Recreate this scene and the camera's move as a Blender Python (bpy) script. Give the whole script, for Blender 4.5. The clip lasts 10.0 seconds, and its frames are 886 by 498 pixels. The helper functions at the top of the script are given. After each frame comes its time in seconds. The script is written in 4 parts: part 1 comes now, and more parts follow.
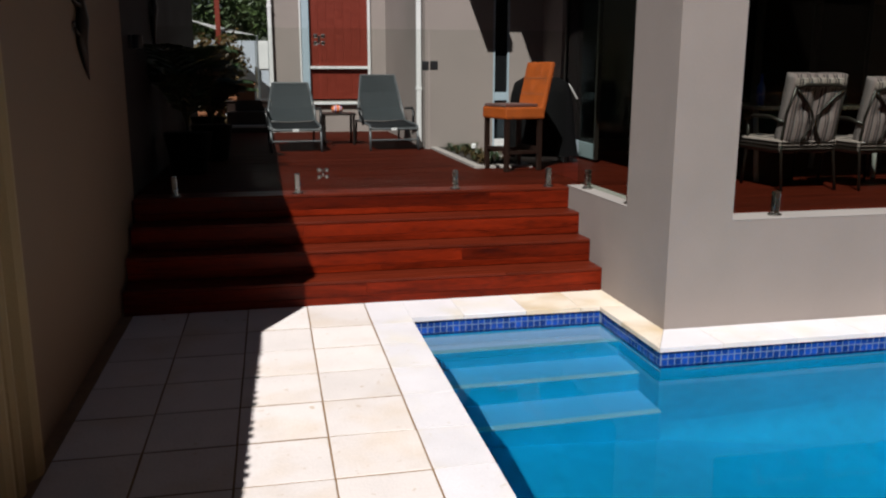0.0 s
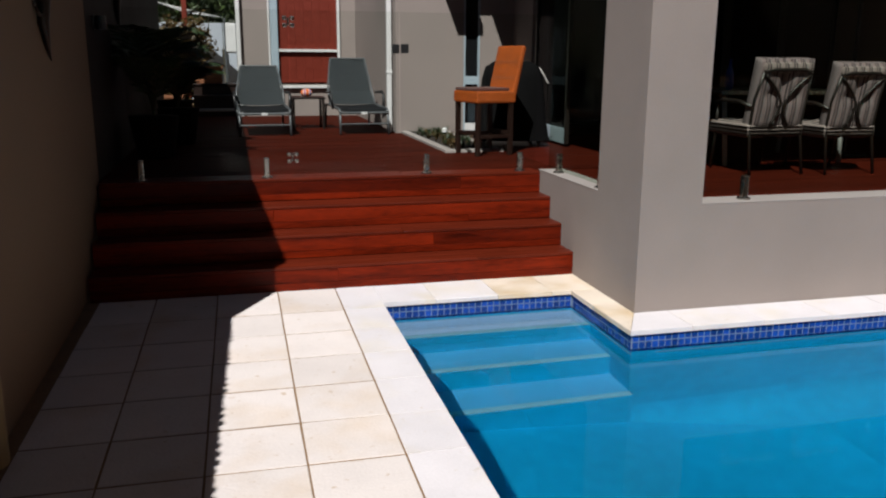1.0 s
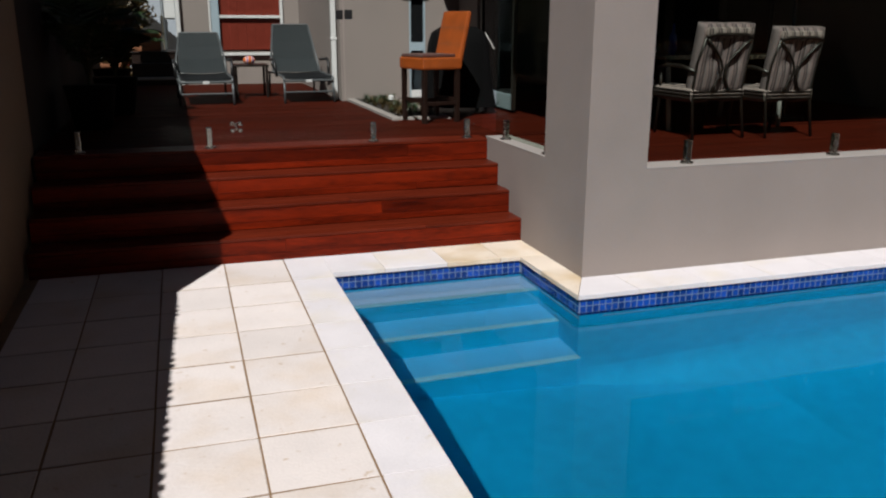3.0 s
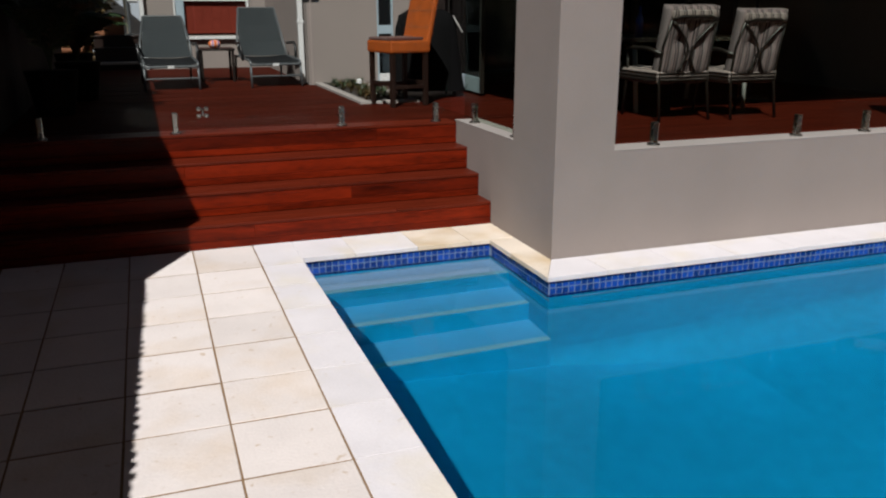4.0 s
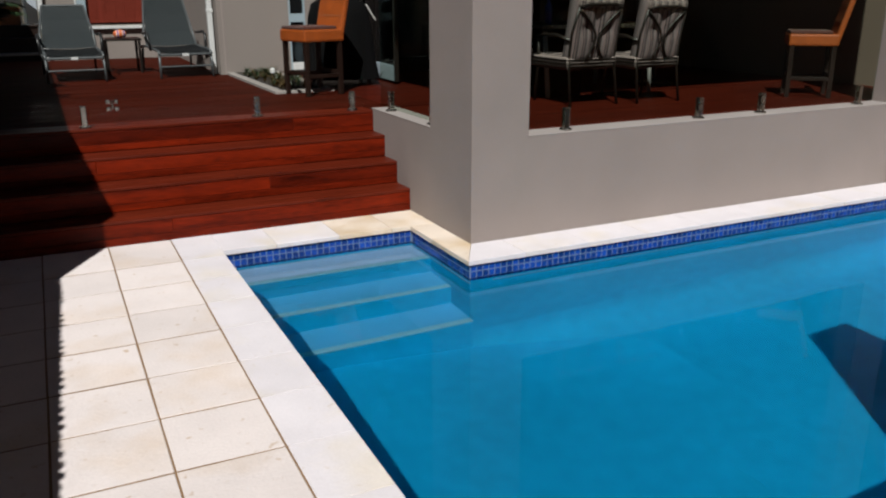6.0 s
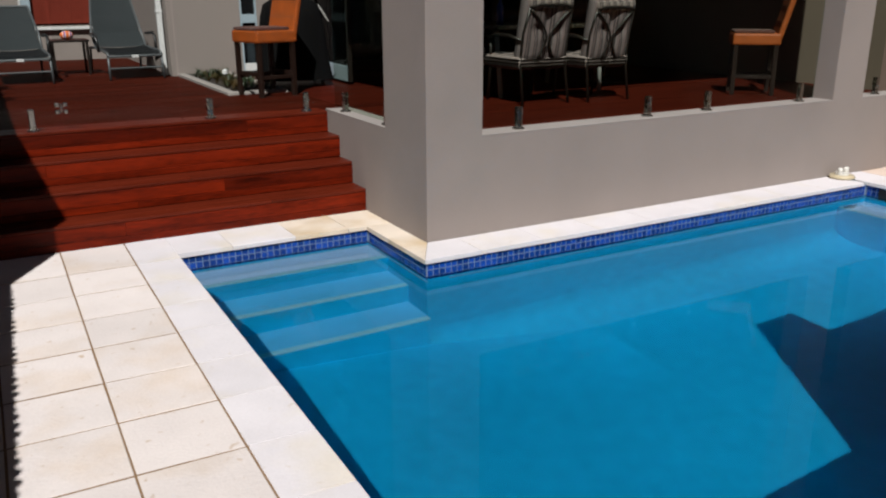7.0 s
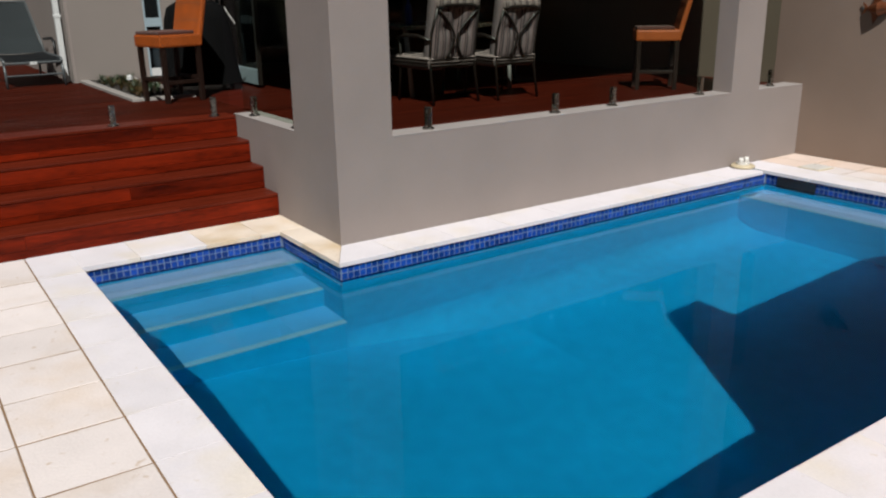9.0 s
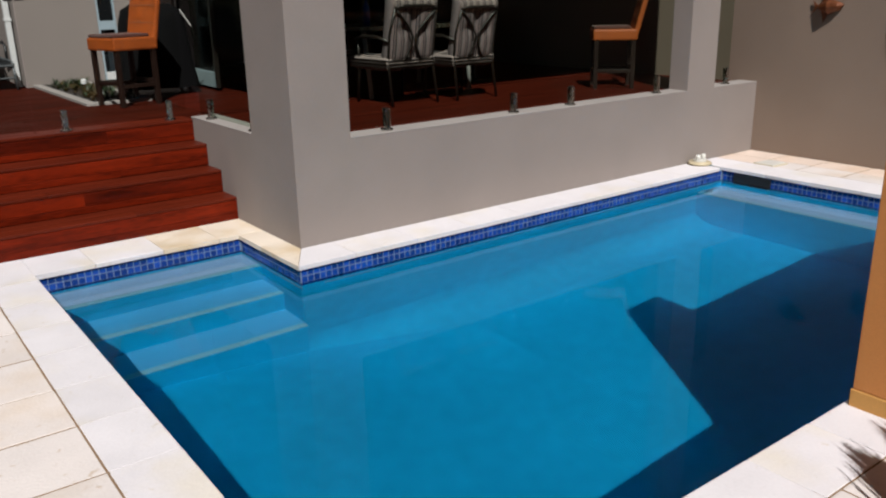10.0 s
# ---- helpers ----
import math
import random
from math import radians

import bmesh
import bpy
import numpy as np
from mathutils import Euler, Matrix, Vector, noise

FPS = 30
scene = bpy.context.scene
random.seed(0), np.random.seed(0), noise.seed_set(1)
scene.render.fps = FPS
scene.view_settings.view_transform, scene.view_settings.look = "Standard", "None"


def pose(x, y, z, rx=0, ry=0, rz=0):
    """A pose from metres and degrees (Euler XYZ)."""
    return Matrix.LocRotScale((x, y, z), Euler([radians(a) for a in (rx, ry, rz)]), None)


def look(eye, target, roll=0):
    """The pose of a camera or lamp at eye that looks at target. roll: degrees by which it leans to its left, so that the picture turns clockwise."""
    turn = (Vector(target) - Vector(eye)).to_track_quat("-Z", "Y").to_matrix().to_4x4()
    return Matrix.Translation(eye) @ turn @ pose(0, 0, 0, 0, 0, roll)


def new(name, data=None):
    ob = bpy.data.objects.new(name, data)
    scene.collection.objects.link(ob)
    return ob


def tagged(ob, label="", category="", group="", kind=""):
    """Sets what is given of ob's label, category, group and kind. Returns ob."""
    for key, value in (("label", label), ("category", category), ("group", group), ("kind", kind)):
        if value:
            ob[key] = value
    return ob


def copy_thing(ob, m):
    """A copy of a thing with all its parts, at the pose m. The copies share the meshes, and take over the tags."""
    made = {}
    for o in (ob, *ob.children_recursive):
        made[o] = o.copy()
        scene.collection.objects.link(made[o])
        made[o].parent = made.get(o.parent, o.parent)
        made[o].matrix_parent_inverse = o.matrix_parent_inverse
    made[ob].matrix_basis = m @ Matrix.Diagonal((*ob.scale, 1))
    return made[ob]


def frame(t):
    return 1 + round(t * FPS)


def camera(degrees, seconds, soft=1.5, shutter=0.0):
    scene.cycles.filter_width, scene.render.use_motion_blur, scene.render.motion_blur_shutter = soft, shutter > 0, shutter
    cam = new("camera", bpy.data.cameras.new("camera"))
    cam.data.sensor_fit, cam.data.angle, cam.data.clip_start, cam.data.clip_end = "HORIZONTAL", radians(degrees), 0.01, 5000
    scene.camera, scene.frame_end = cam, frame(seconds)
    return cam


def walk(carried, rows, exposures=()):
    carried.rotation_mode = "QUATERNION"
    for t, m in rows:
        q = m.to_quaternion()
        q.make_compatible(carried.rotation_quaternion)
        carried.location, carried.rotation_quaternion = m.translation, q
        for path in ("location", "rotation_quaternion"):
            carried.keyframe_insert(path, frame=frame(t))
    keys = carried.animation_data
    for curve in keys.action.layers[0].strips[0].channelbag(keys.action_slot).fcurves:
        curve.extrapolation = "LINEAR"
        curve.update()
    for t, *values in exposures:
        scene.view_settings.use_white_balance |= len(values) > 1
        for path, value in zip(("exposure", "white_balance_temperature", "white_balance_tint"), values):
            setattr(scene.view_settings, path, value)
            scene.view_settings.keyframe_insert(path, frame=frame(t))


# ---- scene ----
cam = camera(57.0, 10.0, soft=2.2)
PATH = [
    (0, -0.020, 0.070, 1.583, -12.05, -12.05, -0.07),
    (0.5, -0.022, 0.081, 1.580, -13.01, -12.59, -0.29),
    (1, -0.024, 0.091, 1.576, -14.12, -13.10, -0.32),
    (1.5, -0.023, 0.097, 1.575, -15.16, -13.63, -0.30),
    (2, -0.020, 0.101, 1.575, -16.10, -14.18, -0.24),
    (2.5, -0.016, 0.101, 1.576, -16.92, -14.76, -0.18),
    (4, -0.009, 0.086, 1.582, -19.92, -16.50, 0.02),
    (4.5, -0.012, 0.075, 1.586, -21.26, -16.97, 0.10),
    (5, -0.025, 0.060, 1.591, -22.73, -17.16, 0.19),
    (5.5, -0.040, 0.040, 1.597, -24.27, -17.32, 0.21),
    (7, -0.079, -0.030, 1.617, -29.12, -17.48, 0.23),
    (7.5, -0.072, -0.048, 1.621, -30.49, -17.51, 0.32),
    (8, -0.054, -0.060, 1.624, -32.03, -17.55, 0.51),
    (8.5, -0.033, -0.070, 1.627, -33.35, -17.55, 0.69),
    (9, -0.012, -0.080, 1.629, -34.70, -17.59, 0.85),
    (9.5, 0.006, -0.090, 1.628, -35.95, -17.59, 0.96),
    (10, 0.025, -0.103, 1.625, -37.22, -17.56, 1.14),
]
walk(cam, [(t, pose(x, y, z, 90 + p, r, w)) for t, x, y, z, w, p, r in PATH],
     exposures=[(0, 0.38), (1, 0.27), (2, 0.17), (3, 0.15), (10, 0.15)])

# ---- light ----
SUN_A, SUN_B = 0.39, 0.70          # drift of a sunbeam per metre of fall, to +x and +y
world = bpy.data.worlds.new("sky")
scene.world = world
world.use_nodes = True
wn = world.node_tree
sky = wn.nodes.new("ShaderNodeTexSky")
sky.sky_type = "NISHITA"
sky.sun_disc = False
sky.air_density, sky.dust_density, sky.ozone_density = 1.1, 0.1, 1.5
sky.sun_elevation = math.atan(1 / math.hypot(SUN_A, SUN_B))
sky.sun_rotation = math.atan2(-SUN_A, -SUN_B)
wn.links.new(sky.outputs[0], wn.nodes["Background"].inputs[0])
wn.nodes["Background"].inputs[1].default_value = 0.0105
sun = new("sun", bpy.data.lights.new("sun", "SUN"))
sun.data.energy, sun.data.angle, sun.data.color = 5.0, radians(0.4), (1.0, 0.983, 0.97)
sun.matrix_world = look((0, 0, 12), (SUN_A * 12, SUN_B * 12, 0))


# ---- materials ----
def mat(name, base, rough=0.6, metal=0.0, vary=0.15, scale=6.0, fine=60.0, bump=0.15, stain=None, spec=0.5, island=0.0, grain=None, spots=None):
    """Painted, mineral or wooden surface: two scales of tone variation, fine relief, optional stains and stretched grain."""
    m = bpy.data.materials.new(name)
    m.use_nodes = True
    n, l = m.node_tree.nodes, m.node_tree.links
    b = n["Principled BSDF"]
    b.inputs["Roughness"].default_value, b.inputs["Metallic"].default_value = rough, metal
    b.inputs["Specular IOR Level"].default_value = spec
    tc = n.new("ShaderNodeTexCoord")
    src = tc.outputs["Object"]
    if grain:
        mp = n.new("ShaderNodeMapping")
        mp.inputs["Scale"].default_value = grain
        l.new(src, mp.inputs[0])
        src = mp.outputs[0]
    oi = n.new("ShaderNodeObjectInfo")
    add = n.new("ShaderNodeVectorMath")
    mul = n.new("ShaderNodeMath")
    mul.operation, mul.inputs[1].default_value = "MULTIPLY", 37.0
    l.new(oi.outputs["Random"], mul.inputs[0])
    l.new(src, add.inputs[0]), l.new(mul.outputs[0], add.inputs[1])
    big, small = n.new("ShaderNodeTexNoise"), n.new("ShaderNodeTexNoise")
    big.inputs["Scale"].default_value, small.inputs["Scale"].default_value = scale, fine
    big.inputs["Detail"].default_value, small.inputs["Detail"].default_value = 4, 3
    l.new(add.outputs[0], big.inputs[0]), l.new(add.outputs[0], small.inputs[0])
    mixn = n.new("ShaderNodeMath")
    mixn.operation = "MULTIPLY_ADD"
    mixn.inputs[1].default_value = 0.6
    l.new(big.outputs[0], mixn.inputs[0])
    s2 = n.new("ShaderNodeMath")
    s2.operation, s2.inputs[1].default_value = "MULTIPLY", 0.4
    l.new(small.outputs[0], s2.inputs[0]), l.new(s2.outputs[0], mixn.inputs[2])
    ramp = n.new("ShaderNodeMapRange")
    ramp.inputs[1].default_value, ramp.inputs[2].default_value = 0.3, 0.7
    ramp.inputs[3].default_value, ramp.inputs[4].default_value = 1 - vary, 1 + vary
    l.new(mixn.outputs[0], ramp.inputs[0])
    val = ramp.outputs[0]
    if island:
        r2 = n.new("ShaderNodeMapRange")
        r2.inputs[3].default_value, r2.inputs[4].default_value = 1 - island, 1 + island
        l.new(oi.outputs["Random"], r2.inputs[0])
        mm = n.new("ShaderNodeMath")
        mm.operation = "MULTIPLY"
        l.new(val, mm.inputs[0]), l.new(r2.outputs[0], mm.inputs[1])
        val = mm.outputs[0]
    sc = n.new("ShaderNodeVectorMath")
    sc.operation = "SCALE"
    col = n.new("ShaderNodeRGB")
    col.outputs[0].default_value = (*base, 1)
    out = col.outputs[0]
    if stain:
        st = n.new("ShaderNodeTexNoise")
        st.inputs["Scale"].default_value, st.inputs["Detail"].default_value = scale * 0.45, 6
        l.new(add.outputs[0], st.inputs[0])
        sr = n.new("ShaderNodeMapRange")
        sr.inputs[1].default_value, sr.inputs[2].default_value = 0.52, 0.72
        l.new(st.outputs[0], sr.inputs[0])
        mx = n.new("ShaderNodeMix")
        mx.data_type = "RGBA"
        mx.inputs[7].default_value = (*stain, 1)
        l.new(sr.outputs[0], mx.inputs[0]), l.new(out, mx.inputs[6])
        out = mx.outputs[2]
    if spots:
        sp, sq, sm = n.new("ShaderNodeTexNoise"), n.new("ShaderNodeMapRange"), n.new("ShaderNodeMix")
        sp.inputs["Scale"].default_value, sp.inputs["Detail"].default_value = 22, 5
        l.new(add.outputs[0], sp.inputs[0])
        sq.inputs[1].default_value, sq.inputs[2].default_value, sq.inputs[4].default_value = 0.66, 0.76, 0.7
        l.new(sp.outputs[0], sq.inputs[0])
        sm.data_type = "RGBA"
        sm.inputs[7].default_value = (*spots, 1)
        l.new(sq.outputs[0], sm.inputs[0]), l.new(out, sm.inputs[6])
        out = sm.outputs[2]
    l.new(out, sc.inputs[0]), l.new(val, sc.inputs["Scale"])
    l.new(sc.outputs[0], b.inputs["Base Color"])
    rr = n.new("ShaderNodeMapRange")
    rr.inputs[3].default_value, rr.inputs[4].default_value = max(0.02, rough - 0.1), min(1, rough + 0.1)
    l.new(big.outputs[0], rr.inputs[0]), l.new(rr.outputs[0], b.inputs["Roughness"])
    if bump:
        bp = n.new("ShaderNodeBump")
        bp.inputs["Strength"].default_value, bp.inputs["Distance"].default_value = bump, 0.004
        l.new(small.outputs[0], bp.inputs["Height"]), l.new(bp.outputs[0], b.inputs["Normal"])
    return m


def glassy(name, tint, gloss=0.02, rough=0.0):
    """A thin pane: clear transmission with a faint mirror gloss, no bending."""
    m = bpy.data.materials.new(name)
    m.use_nodes = True
    n, l = m.node_tree.nodes, m.node_tree.links
    out = n["Material Output"]
    n.remove(n["Principled BSDF"])
    tr, gl, mx = n.new("ShaderNodeBsdfTransparent"), n.new("ShaderNodeBsdfGlossy"), n.new("ShaderNodeMixShader")
    tr.inputs[0].default_value = (*tint, 1)
    gl.inputs["Roughness"].default_value = rough
    mx.inputs[0].default_value = gloss
    l.new(tr.outputs[0], mx.inputs[1]), l.new(gl.outputs[0], mx.inputs[2])
    l.new(mx.outputs[0], out.inputs[0])
    return m


M = {}
M["render"] = mat("beige_render", (0.229, 0.193, 0.174), 0.85, vary=0.09, scale=1.6, fine=140, bump=0.35, stain=(0.202, 0.176, 0.157))
M["sill"] = mat("pale_sill_paint", (0.269, 0.242, 0.223), 0.7, vary=0.06, scale=3, fine=120)
M["boundary"] = mat("brown_beige_render", (0.204, 0.148, 0.112), 0.9, vary=0.08, scale=1.0, fine=150, bump=0.25, stain=(0.173, 0.124, 0.0922))
M["tan"] = mat("ochre_render", (0.49, 0.191, 0.0504), 0.85, vary=0.1, scale=1.5, fine=120, bump=0.25)
M["paver"] = mat("cream_limestone", (0.61, 0.553, 0.525), 0.8, vary=0.07, scale=4, fine=70, bump=0.5, stain=(0.554, 0.461, 0.382), island=0.07, spots=(0.396, 0.274, 0.158))
M["coping"] = mat("white_limestone", (0.61, 0.578, 0.59), 0.75, vary=0.06, scale=5, fine=80, bump=0.35, stain=(0.598, 0.547, 0.49), island=0.025, spots=(0.504, 0.432, 0.346))
# yellow holds warm light bounced off timber and wall, plus some real staining
M["coping_warm"] = mat("warm_bounce_stained_limestone", (0.63, 0.545, 0.45), 0.75, vary=0.1, scale=4, fine=80, bump=0.35, stain=(0.504, 0.374, 0.216), spots=(0.432, 0.324, 0.202))
M["paver_pink"] = mat("pinkish_limestone", (0.59, 0.475, 0.40), 0.8, vary=0.1, scale=4, fine=80, bump=0.4, stain=(0.52, 0.37, 0.26), spots=(0.42, 0.30, 0.19))
M["grout"] = mat("sandy_joint", (0.20, 0.122, 0.062), 0.95, vary=0.2, scale=9)
M["merbau"] = mat("oiled_merbau", (0.1, 0.0076, 0.0011), 0.45, spec=0.12, vary=0.75, scale=1.6, fine=14, bump=0.12, island=0.38, grain=(1, 9, 9))
M["merbau_tread"] = mat("worn_merbau_tread", (0.078, 0.0098, 0.0032), 0.42, spec=0.15, vary=0.4, scale=2.5, fine=30, bump=0.12, island=0.15, grain=(1, 9, 9))
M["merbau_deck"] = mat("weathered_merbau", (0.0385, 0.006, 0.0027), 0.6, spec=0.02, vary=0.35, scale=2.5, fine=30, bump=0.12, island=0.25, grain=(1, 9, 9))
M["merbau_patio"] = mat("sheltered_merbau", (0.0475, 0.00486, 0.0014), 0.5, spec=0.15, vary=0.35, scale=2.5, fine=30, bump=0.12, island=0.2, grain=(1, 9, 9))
M["deck_gap"] = mat("dark_gap", (0.0216, 0.00864, 0.00576), 0.9)
M["plaster"] = mat("blue_pool_plaster", (0.018, 0.66, 0.83), 0.7, spec=0.0, vary=0.15, scale=0.9, fine=9, bump=0.1)
M["step_edge"] = mat("sand_pool_edge", (0.62, 0.90, 0.78), 0.7, vary=0.1)
M["mosaic"] = mat("cobalt_mosaic", (0.0075, 0.043, 0.235), 0.15, vary=0.3, scale=14, island=0.4)
M["mosaic_joint"] = mat("pale_mosaic_joint", (0.124, 0.171, 0.259), 0.8)
M["soil"] = mat("dark_soil", (0.0216, 0.0158, 0.0122), 0.95, vary=0.5, scale=30, bump=1.0)
M["white"] = mat("white_paint", (0.576, 0.576, 0.569), 0.45, vary=0.04)
M["ground"] = mat("dry_ground", (0.158, 0.13, 0.0936), 0.95, vary=0.3, scale=2)
# dark colour helps hold the patio's shade
M["ceiling"] = mat("shade_dark_ceiling", (0.0432, 0.036, 0.0324), 0.8, vary=0.04)
# same plaster, paled because thinner water swallows less light; depth painted as colour
M["step_plaster"] = mat("depth_paled_plaster", (0.22, 0.73, 0.87), 0.7, spec=0.0, vary=0.09, scale=2, fine=20, bump=0.1)
M["shallow_plaster"] = mat("shallow_paled_plaster", (0.90, 0.92, 0.95), 0.7, spec=0.0, vary=0.09, scale=2, fine=20, bump=0.1)
M["pale_line"] = mat("pale_blue_line", (0.36, 0.54, 0.576), 0.6, vary=0.1)
# brown is darkened to carry part of the west wall's shade
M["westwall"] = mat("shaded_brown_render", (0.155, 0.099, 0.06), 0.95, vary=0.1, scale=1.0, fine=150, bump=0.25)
M["pier"] = mat("sand_render", (0.246, 0.174, 0.0832), 0.9, vary=0.1, scale=1.4, fine=120, bump=0.25)
M["tan_base"] = mat("ochre_plinth", (0.475, 0.238, 0.0612), 0.8, vary=0.12, scale=4, fine=90)
# lack of light indoors is put into this near-black colour
M["dark_room"] = mat("unlit_room_dark", (0.0216, 0.0202, 0.0194), 0.9, vary=0.1)
# deep shade beside the deck, painted as a near-black brown
M["deck_wall_shade"] = mat("shade_black_wall", (0.0126, 0.00864, 0.00648), 0.8, spec=0.2, vary=0.2, scale=2, fine=80)
M["steel"] = mat("brushed_steel", (0.40, 0.39, 0.36), 0.26, 1.0, vary=0.08, scale=20, fine=200, bump=0.05)
M["pale_metal"] = mat("pale_painted_metal", (0.34, 0.33, 0.31), 0.4, vary=0.08, scale=15)
M["black"] = mat("black_plastic", (0.0108, 0.0108, 0.0115), 0.4, vary=0.1)
M["cover"] = mat("black_cover_cloth", (0.00216, 0.00216, 0.00234), 0.9, spec=0.1, vary=0.2, scale=5, fine=200, bump=0.3)
M["frame"] = mat("dark_bronze_frame", (0.018, 0.013, 0.0108), 0.38, 0.3, vary=0.15, scale=15)
M["grey_metal"] = mat("grey_powder_coat", (0.0792, 0.0864, 0.09), 0.4, 0.2, vary=0.08, scale=15)
M["sling"] = mat("grey_green_mesh", (0.036, 0.0455, 0.049), 0.75, vary=0.06, scale=6, fine=300, bump=0.4)
M["dark_sling"] = mat("dark_grey_mesh", (0.0101, 0.0122, 0.0144), 0.75, vary=0.1, scale=6, fine=300, bump=0.4)
M["dark_wood"] = mat("dark_stained_wood", (0.0144, 0.00648, 0.00432), 0.4, vary=0.3, scale=4, fine=40, grain=(5.76, 5.76, 0.72))
M["red_wood"] = mat("red_stained_timber", (0.132, 0.0121, 0.00259), 0.5, vary=0.22, scale=3, fine=40, bump=0.1, grain=(2, 6, 8))
M["blue_frame"] = mat("pale_blue_grey_frame", (0.302, 0.374, 0.418), 0.35, vary=0.05)
M["dark_glass"] = mat("dark_window_glass", (0.00864, 0.00936, 0.0101), 0.03, vary=0.05, bump=0)
M["terracotta"] = mat("terracotta", (0.216, 0.0792, 0.0324), 0.8, vary=0.2, scale=8)
M["leaf"] = mat("palm_leaf", (0.0202, 0.0396, 0.013), 0.45, vary=0.35, scale=9, island=0.3)
# dull leaf colour holds the shrub's shade; the dry ground cover shares it
M["hedge"] = mat("shade_dimmed_leaf", (0.0612, 0.036, 0.00648), 0.5, vary=0.4, scale=3, fine=20)
M["tree"] = mat("tree_leaf", (0.036, 0.0612, 0.0144), 0.5, vary=0.45, scale=2, fine=12)
M["bark"] = mat("bark", (0.072, 0.0504, 0.036), 0.9, vary=0.3, scale=12, bump=0.6)
M["fence"] = mat("pale_blue_fence_steel", (0.36, 0.396, 0.446), 0.5, vary=0.05, scale=2)
M["bronze"] = mat("weathered_bronze", (0.0216, 0.0144, 0.0101), 0.5, 0.6, vary=0.4, scale=20)
M["brass"] = mat("painted_copper_fish", (0.144, 0.0432, 0.0144), 0.4, 0.5, vary=0.5, scale=18)
M["plastic"] = mat("white_pool_plastic", (0.562, 0.547, 0.504), 0.35, vary=0.04)
M["cream_plastic"] = mat("yellowed_plastic", (0.446, 0.374, 0.245), 0.4, vary=0.1)
M["blue_glass"] = mat("blue_glazed_bottle", (0.0144, 0.036, 0.216), 0.08, vary=0.1)
M["glassware"] = glassy("drinking_glass", (0.9, 0.93, 0.95), 0.08)
M["pane_glass"] = glassy("door_glass", (0.45, 0.48, 0.5), 0.03)


def striped(name, cols, period, axis):
    """Woven cloth in stripes across one axis."""
    m = mat(name, cols[0], 0.9, vary=0.1, scale=10, fine=250, bump=0.4)
    n, l = m.node_tree.nodes, m.node_tree.links
    tc, sep, fr = n.new("ShaderNodeTexCoord"), n.new("ShaderNodeSeparateXYZ"), n.new("ShaderNodeMath")
    mu = n.new("ShaderNodeMath")
    mu.operation, mu.inputs[1].default_value, fr.operation = "MULTIPLY", 1 / period, "FRACT"
    l.new(tc.outputs["Object"], sep.inputs[0]), l.new(sep.outputs[axis], mu.inputs[0]), l.new(mu.outputs[0], fr.inputs[0])
    r = n.new("ShaderNodeValToRGB")
    r.color_ramp.interpolation = "CONSTANT"
    r.color_ramp.elements[0].color = (*cols[0], 1)
    r.color_ramp.elements[1].position, r.color_ramp.elements[1].color = 0.34, (*cols[1], 1)
    for p, c in ((0.46, cols[0]), (0.58, cols[2]), (0.72, cols[1]), (0.8, cols[3])):
        r.color_ramp.elements.new(p).color = (*c, 1)
    l.new(fr.outputs[0], r.inputs[0])
    sc = next(x for x in n if x.type == "VECT_MATH" and x.operation == "SCALE")
    l.new(r.outputs[0], sc.inputs[0])
    return m


def woven(name, base):
    """Basket weave: crossing strands as relief and tone."""
    m = mat(name, base, 0.55, vary=0.3, scale=9, fine=90, bump=0.2)
    n, l = m.node_tree.nodes, m.node_tree.links
    tc, ck = n.new("ShaderNodeTexCoord"), n.new("ShaderNodeTexChecker")
    ck.inputs["Scale"].default_value = 45
    l.new(tc.outputs["Object"], ck.inputs[0])
    mx = n.new("ShaderNodeMix")
    mx.data_type = "RGBA"
    mx.inputs[6].default_value, mx.inputs[7].default_value = (*base, 1), (*(0.66 * v for v in base), 1)
    l.new(ck.outputs["Fac"], mx.inputs[0])
    sc = next(x for x in n if x.type == "VECT_MATH" and x.operation == "SCALE")
    l.new(mx.outputs[2], sc.inputs[0])
    bp = next(x for x in n if x.type == "BUMP")
    bp.inputs["Strength"].default_value, bp.inputs["Distance"].default_value = 0.6, 0.006
    l.new(ck.outputs["Fac"], bp.inputs["Height"])
    return m


M["stripes"] = striped("striped_cushion_cloth", ((0.225, 0.168, 0.155), (0.0158, 0.0108, 0.0115), (0.074, 0.049, 0.047), (0.26, 0.212, 0.194)), 0.085, 0)
M["stripes_seat"] = striped("striped_seat_cloth", ((0.288, 0.216, 0.202), (0.0144, 0.00936, 0.00936), (0.018, 0.0122, 0.0122), (0.238, 0.18, 0.173)), 0.043, 2)
# darker copy of the striped cloth, with the chair backs' shade in its colour
M["stripes_back"] = striped("shaded_back_cloth_stripes", ((0.187, 0.13, 0.13), (0.0158, 0.0108, 0.0115), (0.0648, 0.0446, 0.0461), (0.187, 0.144, 0.144)), 0.085, 0)
M["wicker"] = woven("honey_wicker", (0.372, 0.074, 0.0062))
M["seat_pad"] = striped("dark_patterned_pad", ((0.072, 0.0216, 0.0144), (0.18, 0.144, 0.13), (0.0432, 0.0144, 0.0108), (0.0864, 0.036, 0.0288)), 0.05, 0)
M["ball"] = striped("orange_blue_ball", ((0.54, 0.115, 0.0288), (0.54, 0.518, 0.504), (0.0432, 0.072, 0.36), (0.54, 0.144, 0.036)), 0.07, 0)
M["glass"] = glassy("fence_glass", (0.93, 0.945, 0.93), 0.004)
